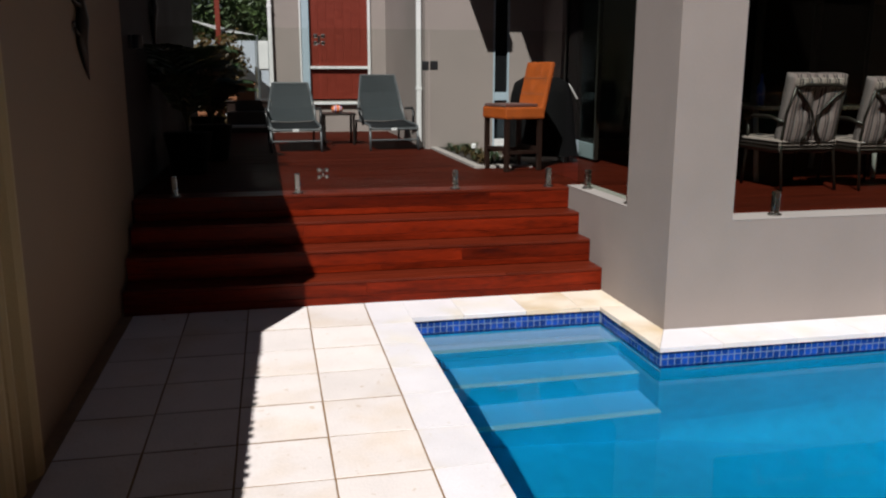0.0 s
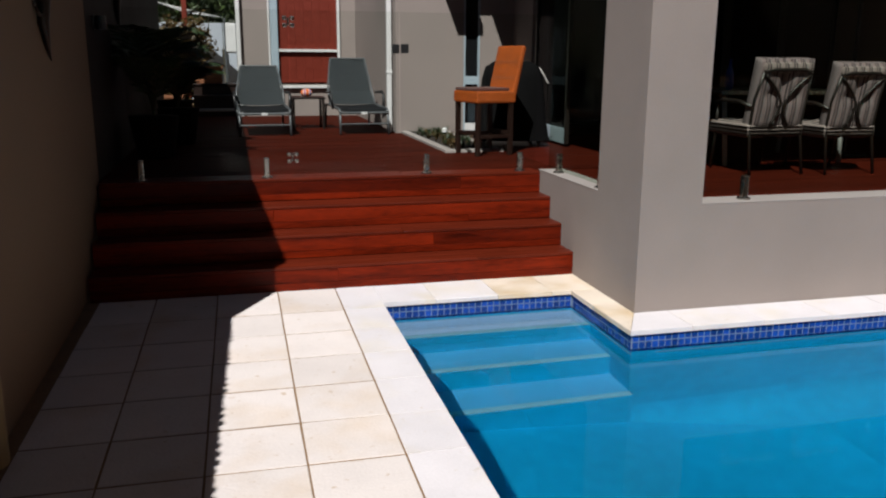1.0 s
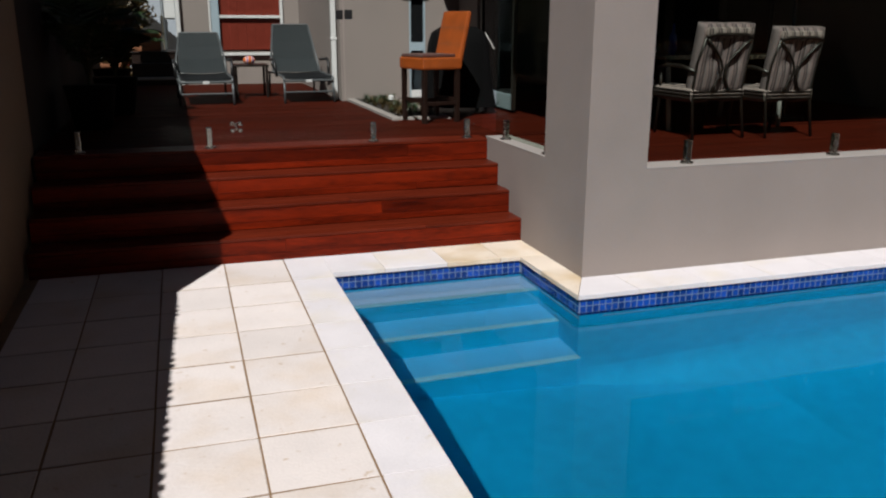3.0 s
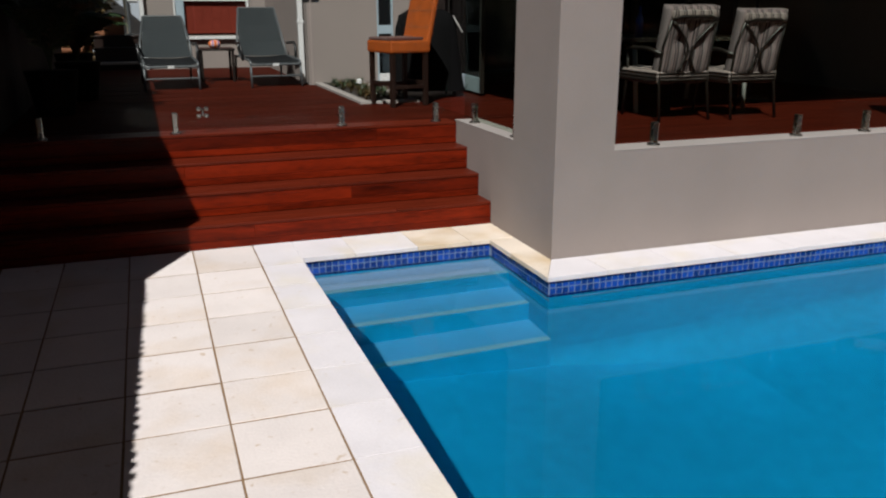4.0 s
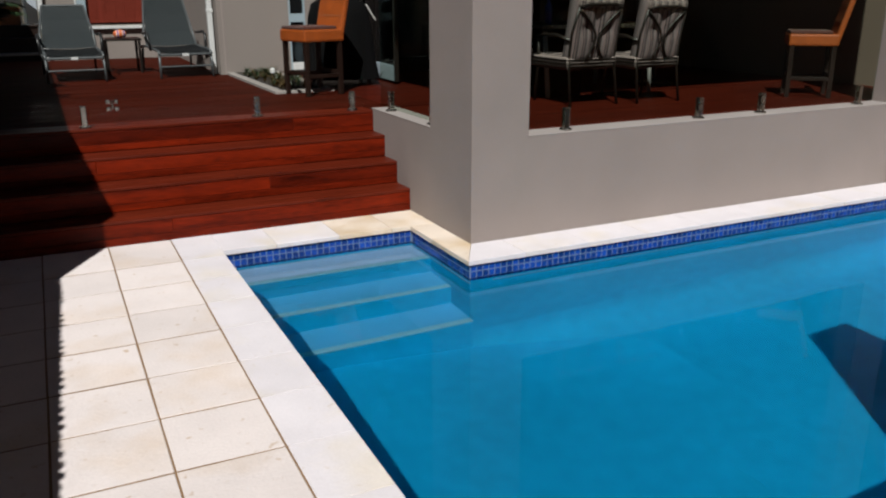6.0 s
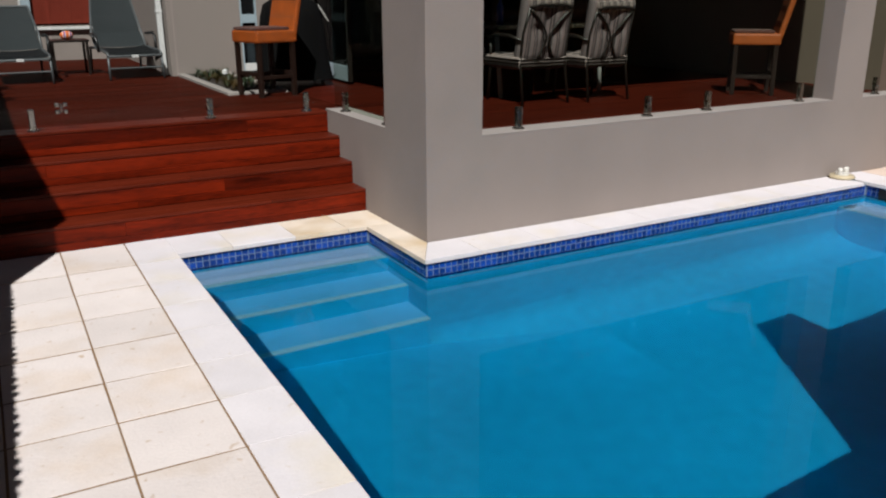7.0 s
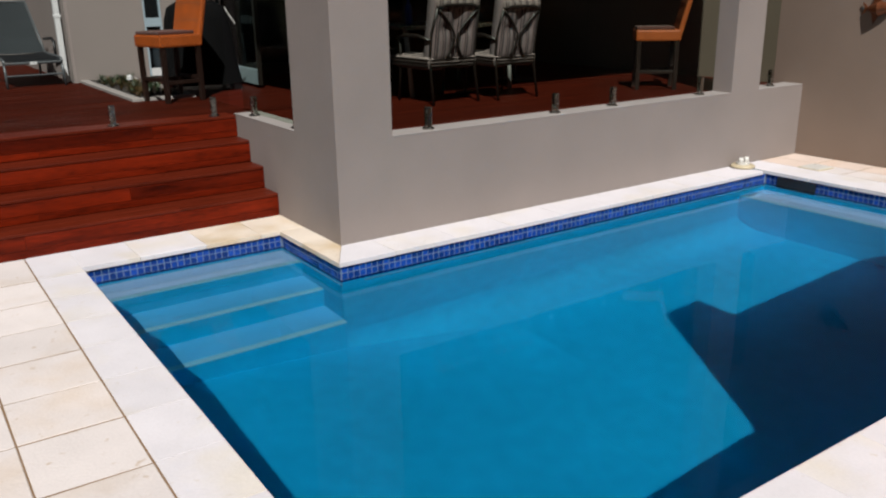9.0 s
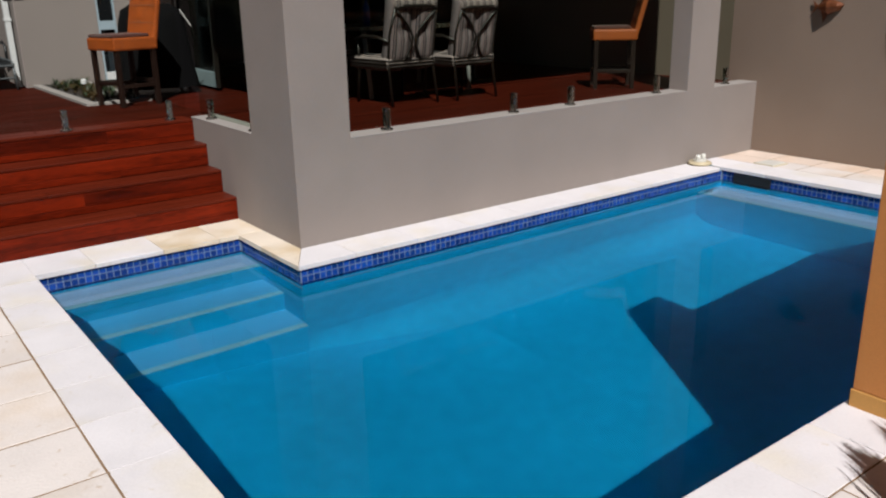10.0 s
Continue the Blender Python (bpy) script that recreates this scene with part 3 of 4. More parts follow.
box("pane", 2.783, 10.13, 1.371, 2.943, 10.14, 2.74, "dark_glass", win, 0)
box("pane", 2.783, 10.13, 0.791, 2.943, 10.14, 1.269, "pane_glass", win, 0)
box("curtain", 2.775, 10.25, 0.69, 2.955, 10.27, 2.74, "white", win, 0, "pale curtain behind the glass")
for k, (x, y) in enumerate(((1.85, 10.28), (2.13, 13.44), (0.085, 13.44))):
    p = thing("downpipe", "white painted rainwater downpipe on the house wall", "downpipe", (x, y, 0), 0, "downpipes")
    box("pipe", -0.03, -0.03, DECK, 0.03, 0.035, 3.5, "white", p, 0.01)
    for z in (1.4, 2.6):
        box("bracket", -0.038, -0.034, z, 0.038, 0.045, z + 0.035, "white", p, 0.004)

# glass doors at the back of the patio, one leaf folded out
doors = structure(new("door_1"), "dark sliding glass doors in pale aluminium frames", "door")
for k in range(5):
    x = 3.62 + 0.79 * k
    for n, c in (("stile", (x, 0.69, x + 0.05, 2.75)), ("stile", (x + 0.73, 0.69, x + 0.78, 2.75)), ("bottom_rail", (x + 0.05, 0.69, x + 0.73, 0.82)), ("top_rail", (x + 0.05, 2.67, x + 0.73, 2.75))):
        box(n, c[0], 9.43, c[1], c[2], 9.48, c[3], "frame", doors, 0.003)
    box("pane", x + 0.05, 9.45, 0.82, x + 0.73, 9.46, 2.67, "pane_glass", doors, 0)
structure(box("wall_over_doors", 3.6, 9.43, 2.76, EAST, 9.6, TOP, "render"), "beige wall over the glass doors", "wall")
leaf_ob = thing("door_leaf", "open glass door leaf with a pale blue-grey bottom rail", "door", (3.342, 8.119, DECK), -3)
for n, c, mm in (("bottom_rail", (0.03, 0.03, 1.12, 0.19), "blue_frame"), ("stile", (0.0, 0.03, 0.05, 2.0), "frame"), ("stile", (1.1, 0.03, 1.15, 2.0), "frame"), ("top_rail", (0.05, 1.93, 1.1, 2.0), "frame")):
    box(n, -0.02, c[0], c[1], 0.02, c[2], c[3], mm, leaf_ob, 0.004)
box("pane", -0.004, 0.05, 0.19, 0.004, 1.1, 1.93, "pane_glass", leaf_ob, 0)

# ---- sun loungers ----
def lounger(at, turn, back_up):
    """Mesh sling lounger: tube frame, four legs, seat sling, raised back and arms; it faces -y, its foot at y = 0."""
    o = thing("sun_lounger", "grey-green mesh sun lounger with its back raised, on the deck", "lounger", at, turn, "loungers on the deck")
    w, s = 0.29, 0.29
    L, by, bz = 0.86, 1.2, 0.34 + back_up
    for sx in (-1, 1):
        part("side_rail", bm_tube(bmesh.new(), [(sx * w, 0.02, s - 0.02), (sx * w, 0.1, s + 0.012), (sx * w, L, s + 0.03), (sx * w, L + 0.5, s)], 0.016, 8), "grey_metal", o, smooth=True)
        for y0, y1 in ((0.05, 0.0), (L + 0.35, L + 0.42)):
            part("leg", bm_tube(bmesh.new(), [(sx * w, y0, s), (sx * (w + 0.005), y1, 0.0)], 0.014, 8), "grey_metal", o, smooth=True)
        part("arm", bm_tube(bmesh.new(), [(sx * (w + 0.03), 0.42, s), (sx * (w + 0.04), 0.46, s + 0.16), (sx * (w + 0.04), 0.56, s + 0.2), (sx * (w + 0.03), L + 0.05, s + 0.18)], 0.017, 8), "black", o, smooth=True)
        part("back_tube", bm_tube(bmesh.new(), [(sx * w, L - 0.05, s + 0.02), (sx * w, L + 0.15, s + 0.2), (sx * w * 0.78, by, bz)], 0.014, 8), "grey_metal", o, smooth=True)
    part("cross_bar", bm_tube(bmesh.new(), [(-w, 0.03, s - 0.03), (w, 0.03, s - 0.03)], 0.014, 8), "grey_metal", o)
    part("cross_bar", bm_tube(bmesh.new(), [(-w, 0.02, 0.13), (w, 0.02, 0.13)], 0.01, 8), "grey_metal", o)
    part("top_bar", bm_tube(bmesh.new(), [(-w * 0.78, by, bz), (w * 0.78, by, bz)], 0.014, 8), "grey_metal", o)

    def sheet(rows):
        b = bmesh.new()
        vs = [[b.verts.new((sx * w * (0.97 if z < s + 0.1 else 0.965 - 0.19 * (z - s - 0.1) / (bz - s - 0.1)), y, z - 0.014 * (1 - sx * sx))) for sx in (-1, -0.5, 0, 0.5, 1)] for y, z in rows]
        for p, q in zip(vs, vs[1:]):
            for i in range(4):
                b.faces.new((p[i], p[i + 1], q[i + 1], q[i]))
        bmesh.ops.solidify(b, geom=b.faces[:], thickness=0.006)
        return b
    part("seat_sling", sheet([(0.03, s - 0.01), (0.1, s + 0.016), (0.5, s + 0.02), (L - 0.04, s + 0.035)]), "dark_sling", o, "dark mesh seat")
    part("back_sling", sheet([(L - 0.03, s + 0.04), (L + 0.15, s + 0.205), (L + 0.25, (s + 0.205 + bz) / 2), (by - 0.01, bz)]), "sling", o)
    box("tag", -0.04, -0.004, s - 0.045, 0.03, 0.012, s - 0.015, "white", o, 0.001, "small white tag")
    return o


lounger((0.315, 9.92, DECK), 1, 0.455)
lounger((1.487, 9.93, DECK), 2, 0.555)
tab = thing("side_table", "small dark metal side table between the loungers", "table", (0.90, 11.05, DECK))
box("tabletop", -0.22, -0.22, 0.385, 0.22, 0.22, 0.41, "frame", tab, 0.006)
for sx in (-1, 1):
    for sy in (-1, 1):
        box("leg", sx * 0.19 - 0.015, sy * 0.19 - 0.015, 0, sx * 0.19 + 0.015, sy * 0.19 + 0.015, 0.386, "frame", tab, 0.003)
bm = bmesh.new()
bmesh.ops.create_uvsphere(bm, u_segments=18, v_segments=12, radius=0.062)
for v in bm.verts:
    v.co.z = v.co.z * 0.86
    v.co.x *= 1.25
ob = tagged(part("ball", bm, "ball", None, smooth=True), "orange, white and blue ball on the side table", "ball")
ob.location = (0.885, 10.93, DECK + 0.41 + 0.053)

# ---- wicker bar stools ----
def stool(at, turn):
    """Wicker seat box with a pad and a raked wicker back on four dark legs; faces +y."""
    o = thing("bar_stool", "honey wicker bar stool with dark wooden legs and a pad", "stool", at, turn, "wicker bar stools")
    h = 0.51
    bm = bm_box(bmesh.new(), -0.22, -0.24, h, 0.22, 0.24, h + 0.115, 0.02)
    part("seat", bm, "wicker", o)
    box("pad", -0.2, -0.17, h + 0.115, 0.2, 0.23, h + 0.145, "seat_pad", o, 0.012)
    m = pose(0, -0.215, h + 0.06, 14, 0, 0)
    part("backrest", bm_box(bmesh.new(), -0.215, -0.03, 0, 0.215, 0.025, 0.50, 0.02, m), "wicker", o)
    for z in (0.17, 0.33):
        part("back_seam", bm_box(bmesh.new(), -0.2, 0.023, z, 0.2, 0.029, z + 0.008, 0.002, m), "terracotta", o)
    for sx in (-1, 1):
        for sy in (-1, 1):
            box("leg", sx * 0.185 - 0.022, sy * 0.2 - 0.022, 0, sx * 0.185 + 0.022, sy * 0.2 + 0.022, h + 0.01, "dark_wood", o, 0.004)
    for sx in (-1, 1):
        box("stretcher", sx * 0.185 - 0.012, -0.18, 0.17, sx * 0.185 + 0.012, 0.18, 0.205, "dark_wood", o, 0.003)
    for sy in (-1, 1):
        box("stretcher", -0.165, sy * 0.2 - 0.012, 0.2, 0.165, sy * 0.2 + 0.012, 0.235, "dark_wood", o, 0.003)
    return o


stool((2.31, 7.73, DECK), 105).matrix_basis @= Matrix.Diagonal((1.0, 0.91, 0.97, 1))
stool((6.336, 5.462, DECK), 48).matrix_basis @= Matrix.Diagonal((0.88, 0.88, 0.90, 1))

# ---- dining chairs and table ----
def dining_chair():
    """Dark metal armchair with a striped padded cushion; faces +y, its back to -y."""
    o = thing("dining_chair", "dark metal outdoor armchair with a striped padded cushion", "chair", (0, 0, 0), 0, "chairs round the table")
    w = 0.255
    for sx in (-1, 1):
        part("back_leg", bm_tube(bmesh.new(), [(sx * (w + 0.01), -0.3, 0), (sx * w, -0.235, 0.42), (sx * w, -0.27, 0.66), (sx * (w - 0.02), -0.34, 0.9)], 0.014, 8), "frame", o, smooth=True)
        part("front_leg", bm_tube(bmesh.new(), [(sx * (w + 0.01), 0.27, 0), (sx * w, 0.235, 0.40), (sx * (w + 0.02), 0.22, 0.62)], 0.014, 8), "frame", o, smooth=True)
        part("armrest", bm_tube(bmesh.new(), [(sx * w, -0.255, 0.6), (sx * (w + 0.03), -0.1, 0.645), (sx * (w + 0.03), 0.12, 0.645), (sx * (w + 0.02), 0.25, 0.615)], 0.018, 8), "frame", o, smooth=True)
        pts = []
        for k in range(13):
            a = k / 12
            pts.append((sx * (0.016 + (w - 0.05) * max(0.0, (a - 0.42) / 0.58) ** 1.5 + 0.075 * max(0.0, (0.42 - a) / 0.42) ** 1.8), -0.272 - 0.075 * a, 0.44 + 0.44 * a))
        part("back_curve", bm_tube(bmesh.new(), pts, 0.012, 8), "frame", o, smooth=True)
    part("top_rail", bm_tube(bmesh.new(), [(-w + 0.02, -0.34, 0.9), (-w * 0.6, -0.352, 0.925), (w * 0.6, -0.352, 0.925), (w - 0.02, -0.34, 0.9)], 0.022, 8), "frame", o, smooth=True)
    part("lower_rail", bm_tube(bmesh.new(), [(-w, -0.24, 0.355), (w, -0.24, 0.355)], 0.012, 8), "frame", o)
    part("front_rail", bm_tube(bmesh.new(), [(-w, 0.25, 0.335), (w, 0.25, 0.335)], 0.012, 8), "frame", o)
    part("seat_panel", bm_box(bmesh.new(), -w + 0.01, -0.23, 0.337, w - 0.01, 0.26, 0.345, 0.002), "frame", o)

    def cushion(length, thick, width):
        b = bmesh.new()
        n, k = 17, 21
        top = [[None] * k for _ in range(n)]
        bot = [[None] * k for _ in range(n)]
        for i in range(n):
            for j in range(k):
                u, v = j / (k - 1) * 2 - 1, i / (n - 1) * 2 - 1
                edge = max(0.0, 1 - abs(u) ** 6) ** 0.5 * max(0.0, 1 - abs(v) ** 6) ** 0.5
                tuft = 1 - 0.45 * math.exp(-((abs(u) - 0.5) ** 2 + (v * 1.0) ** 2) * 30)
                t = thick * (0.62 + 0.38 * edge) * tuft * (1 - 0.5 * math.exp(-(u / 0.2) ** 2))
                top[i][j] = b.verts.new((u * width, v * length / 2, t / 2))
                bot[i][j] = b.verts.new((u * width, v * length / 2, -t / 2))
        for i in range(n - 1):
            for j in range(k - 1):
                b.faces.new((top[i][j], top[i][j + 1], top[i + 1][j + 1], top[i + 1][j]))
                b.faces.new((bot[i][j], bot[i + 1][j], bot[i + 1][j + 1], bot[i][j + 1]))
        for i in range(n - 1):
            for j in (0, k - 1):
                b.faces.new((top[i][j], top[i + 1][j], bot[i + 1][j], bot[i][j]))
        for j in range(k - 1):
            for i in (0, n - 1):
                b.faces.new((top[i][j], bot[i][j], bot[i][j + 1], top[i][j + 1]))
        return b
    s = part("seat_cushion", cushion(0.62, 0.15, 0.275), "stripes_seat", o, smooth=True)
    s.location = (0, 0.06, 0.395)
    for z in (-0.03, 0.0, 0.03):
        part("piping", bm_tube(bmesh.new(), [(-0.272, -0.3, z), (-0.262, -0.315, z), (0.262, -0.315, z), (0.276, -0.3, z), (0.276, 0.3, z), (0.262, 0.315, z), (-0.262, 0.315, z), (-0.276, 0.3, z), (-0.276, -0.3, z)], 0.0075, 6), "frame", s, "dark stripe piping")
    c = part("back_cushion", cushion(0.62, 0.15, 0.26), "stripes_back", o, smooth=True)
    c.matrix_basis = pose(0, -0.235, 0.715, 100, 0, 0)
    part("head_flap", bm_box(bmesh.new(), -0.245, -0.045, -0.05, 0.245, 0.075, 0.042, 0.034, pose(0, -0.325, 0.945, 10, 0, 0)), "stripes", c, "striped cushion flap folded over the top rail").matrix_parent_inverse = c.matrix_basis.inverted()
    return o


chair = dining_chair()
chair.matrix_basis = pose(4.17, 6.07, DECK, 0, 0, 1) @ Matrix.Diagonal((0.92, 0.96, 0.9, 1))
copy_thing(chair, pose(4.81, 5.98, DECK, 0, 0, -1) @ Matrix.Diagonal((0.92, 0.96, 0.97, 1)))
copy_thing(chair, pose(3.46, 6.55, DECK, 0, 0, -8) @ Matrix.Diagonal((0.92, 0.96, 0.9, 1)))
copy_thing(chair, pose(4.45, 7.95, DECK, 0, 0, 184) @ Matrix.Diagonal((0.92, 0.96, 0.9, 1)))
table = thing("dining_table", "dark outdoor dining table with steel legs, set with glasses", "table", (4.68, 6.82, DECK), 0)
box("tabletop", -0.68, -0.46, 0.615, 0.68, 0.46, 0.645, "frame", table, 0.008)
box("table_edge", -0.685, -0.466, 0.612, 0.685, -0.462, 0.648, "steel", table, 0.001, "pale table edge")
for sx in (-1, 1):
    for sy in (-1, 1):
        part("leg", bm_tube(bmesh.new(), [(sx * 0.58, sy * 0.44, 0), (sx * 0.60, sy * 0.38, 0.616)], 0.022, 10), "pale_metal", table, "pale metal leg", smooth=True)
for x, y in ((4.10, 6.5), (4.36, 6.6), (5.1, 6.65)):
    b = bm_tube(bmesh.new(), [(0, 0, 0), (0, 0, 0.008), (0, 0, 0.13)], [0.03, 0.032, 0.038], 14)
    g = tagged(part("drinking_glass", b, "glassware", None, smooth=True), "clear drinking glass on the dining table", "glass", "glasses on the table")
    g.location = (x, y, DECK + 0.645)
    g.visible_shadow = False
for x, y in ((4.22, 6.6), (4.5, 6.56)):
    b = bm_tube(bmesh.new(), [(0, 0, 0), (0, 0, 0.01), (0, 0, 0.16), (0, 0, 0.2), (0, 0, 0.27)], [0.03, 0.036, 0.036, 0.014, 0.012], 16)
    g = tagged(part("bottle", b, "blue_glass", None, smooth=True), "blue bottle standing on the dining table", "bottle", "bottles on the table")
    g.location = (x, y, DECK + 0.645)
heater = thing("patio_stand", "slender dark metal stand under the patio roof", "stand", (5.75, 6.9, DECK))
part("pole", bm_tube(bmesh.new(), [(0, 0, 0.02), (0, 0, 1.9)], 0.018, 8), "frame", heater)
part("foot", bm_tube(bmesh.new(), [(0, 0, 0), (0, 0, 0.03)], 0.2, 20), "frame", heater)

# ---- covered barbecue ----
def barbecue(at, turn):
    """A trolley barbecue under a loose black cover with soft folds; its wheels show below the hem."""
    o = thing("covered_barbecue", "barbecue trolley under a loose black fabric cover", "barbecue", at, turn)
    b = bmesh.new()
    rings = []
    q = random.Random(9)
    for i, (z, w, dd) in enumerate(((0.07, 0.38, 0.31), (0.25, 0.35, 0.29), (0.5, 0.32, 0.27), (0.7, 0.30, 0.25), (0.82, 0.27, 0.22), (0.88, 0.18, 0.13))):
        ring = []
        for k in range(40):
            a2 = k * math.tau / 40
            ca, sa = math.cos(a2), math.sin(a2)
            r = 1 / max(abs(ca) ** 4 + abs(sa) ** 4, 1e-6) ** 0.25
            fold = 1 + (0.045 if i < 4 else 0.015) * math.sin(a2 * 9 + i * 0.4) * (1 - z * 0.5) + q.uniform(-0.01, 0.01)
            ring.append(b.verts.new((ca * r * w * fold, sa * r * dd * fold, z)))
        rings.append(ring)
    for p, n2 in zip(rings, rings[1:]):
        for k in range(40):
            b.faces.new((p[k], p[(k + 1) % 40], n2[(k + 1) % 40], n2[k]))
    b.faces.new(rings[-1])
    part("cover", b, "cover", o, smooth=True)
    for sx in (-1, 1):
        for sy in (-1, 1):
            part("castor", bm_tube(bmesh.new(), [(sx * 0.26 - 0.015, sy * 0.2, 0.035), (sx * 0.26 + 0.015, sy * 0.2, 0.035)], 0.035, 14), "black", o)
            box("leg", sx * 0.26 - 0.015, sy * 0.2 - 0.015, 0.06, sx * 0.26 + 0.015, sy * 0.2 + 0.015, 0.4, "frame", o, 0.003)
    part("handle", bm_tube(bmesh.new(), [(0.24, -0.24, 0.82), (0.33, -0.27, 0.66)], 0.005, 8), "plastic", o)
    return o


barbecue((2.83, 8.45, DECK), -8)

# ---- garden bed ----
bed = structure(new("garden_bed"), "small garden bed with pale kerb beside the deck", "garden bed")
for c in ((1.96, 7.86, 2.05, 10.1), (2.05, 7.86, 2.48, 7.95), (2.48, 7.86, 2.56, 10.1)):
    box("kerb", c[0], c[1], DECK - 0.1, c[2], c[3], DECK + 0.028, "sill", bed, 0.01)
box("bed_soil", 2.05, 7.95, DECK - 0.02, 2.48, 10.1, DECK + 0.02, "soil", bed, 0)


def tuft(bm, x, y, z, h, n, r, seed):
    """Blades bending out of one clump."""
    q = random.Random(seed)
    for _ in range(n):
        a, lean, hh = q.uniform(0, math.tau), q.uniform(0.2, 1.0) * r, h * q.uniform(0.6, 1.1)
        d, s = Vector((math.cos(a), math.sin(a), 0)), Vector((-math.sin(a), math.cos(a), 0)) * 0.007
        p = [Vector((x, y, z)) + d * lean * t * t + Vector((0, 0, hh * (t - 0.25 * t * t * lean / max(r, 1e-3)))) for t in (0, 0.4, 0.75, 1)]
        v = [(bm.verts.new(c - s * (1 - 0.85 * i / 3)), bm.verts.new(c + s * (1 - 0.85 * i / 3))) for i, c in enumerate(p)]
        for u, w2 in zip(v, v[1:]):
            bm.faces.new((u[0], u[1], w2[1], w2[0]))


bm = bmesh.new()
q = random.Random(3)
for k in range(38):
    tuft(bm, q.uniform(2.08, 2.46), q.uniform(8.0, 10.0), DECK + 0.015, q.uniform(0.05, 0.14), 14, 0.12, k)
tagged(part("ground_cover", bm, "leaf"), "low green ground cover in the garden bed", "plants", kind="stuff")
bm = bmesh.new()
for k in range(60):
    tuft(bm, q.uniform(2.08, 2.46), q.uniform(8.0, 10.0), DECK + 0.015, q.uniform(0.03, 0.1), 12, 0.12, 300 + k)
tagged(part("dry_ground_cover", bm, "hedge"), "dry yellow ground cover in the garden bed", "plants", kind="stuff")
for x, y in ((2.24, 9.0), (2.39, 8.2)):
    p = thing("garden_light", "small white garden spike light in the bed", "light", (x, y, DECK))
    part("stem", bm_tube(bmesh.new(), [(0, 0, 0), (0, 0, 0.1)], 0.01, 8), "steel", p)
    part("head", bm_tube(bmesh.new(), [(0, 0, 0.1), (0, 0, 0.135), (0, 0, 0.15)], [0.03, 0.03, 0.012], 12), "white", p)

# ---- potted palms in the shade ----
def palm(at, h, seed, fronds=13, span=0.7):
    q = random.Random(seed)
    o = thing("potted_palm", "leafy potted palm standing in deep shade on the deck", "potted plant", at, 0, "potted palms")
    part("pot", bm_tube(bmesh.new(), [(0, 0, 0), (0, 0, 0.02), (0, 0, 0.34), (0, 0, 0.38)], [0.15, 0.16, 0.21, 0.22], 20), "cover", o, smooth=True)
    for k in range(fronds):
        b = bmesh.new()
        a = k * 2.4 + q.uniform(-0.3, 0.3)
        d = Vector((math.cos(a), math.sin(a), 0))
        s = Vector((-d.y, d.x, 0))
        hh, rr = h * q.uniform(0.6, 1.0), span * q.uniform(0.5, 1.0)
        pts = [Vector((0, 0, 0.36)) + d * rr * t ** 1.5 + Vector((0, 0, hh * (1.5 * t - 0.62 * t ** 2.6))) for t in [i / 9 for i in range(10)]]
        bm_tube(b, pts, [0.008 - 0.0007 * i for i in range(10)], 5)
        for i in range(2, 10):
            for j in (0.0, 0.5):
                if i == 9 and j:
                    continue
                c = pts[i].lerp(pts[min(i + 1, 9)], j)
                ln = 0.26 * math.sin(math.pi * (i + j) / 11.5) + 0.05
                t = (pts[min(i + 1, 9)] - pts[i - 1]).normalized()
                for sg in (-1, 1):
                    e = c + (s * sg * 0.8 + t * 0.55 + Vector((0, 0, -0.25))).normalized() * ln * q.uniform(0.8, 1.1)
                    mid = c.lerp(e, 0.5) + Vector((0, 0, 0.02))
                    w = t * 0.014
                    v = [b.verts.new(x) for x in (c - w * 0.5, c + w * 0.5, mid + w, e, mid - w)]
                    b.faces.new(v)
        part("frond", b, "leaf", o)
    return o


palm((-0.74, 8.0, DECK), 0.92, 1, 18, 0.5)
palm((-0.60, 9.2, DECK), 0.72, 2, 15, 0.42)
palm((-0.74, 10.9, DECK), 0.55, 4, 12, 0.4)

# plumed plants beside the camera, known by the shade they throw on the paving
for k, (x, y, h) in enumerate(((2.42, 0.46, 0.88), (2.66, 0.45, 0.88))):
    o = thing("potted_grass", "tall plumed grass in a terracotta pot on the paving", "potted plant", (x, y, 0), 0, "plumed grasses")
    part("pot", bm_tube(bmesh.new(), [(0, 0, 0), (0, 0, 0.02), (0, 0, 0.26)], [0.09, 0.1, 0.13], 18), "terracotta", o, smooth=True)
    b = bmesh.new()
    q = random.Random(70 + k)
    for j in range(190):
        dx, dy = q.gauss(0, 0.034), q.gauss(0, 0.034)
        tuft(b, dx, dy, 0.22, h * (0.86 - 14 * (dx * dx + dy * dy)), 3, q.uniform(0.01, 0.035), 500 * k + j)
    part("blades", b, "leaf", o)

# ---- beyond the deck ----
fence = structure(new("fence"), "pale blue-grey sheet steel fence behind the garden", "fence")
for k in range(16):
    box("fence_sheet", -3.2 + 0.3 * k, 20.0, 0.2, -2.915 + 0.3 * k, 20.03, 2.35, "fence", fence, 0.006)
for k in range(4):
    box("fence_post", -3.25 + 1.2 * k, 19.95, 0.2, -3.19 + 1.2 * k, 20.0, 2.42, "fence", fence, 0.006)


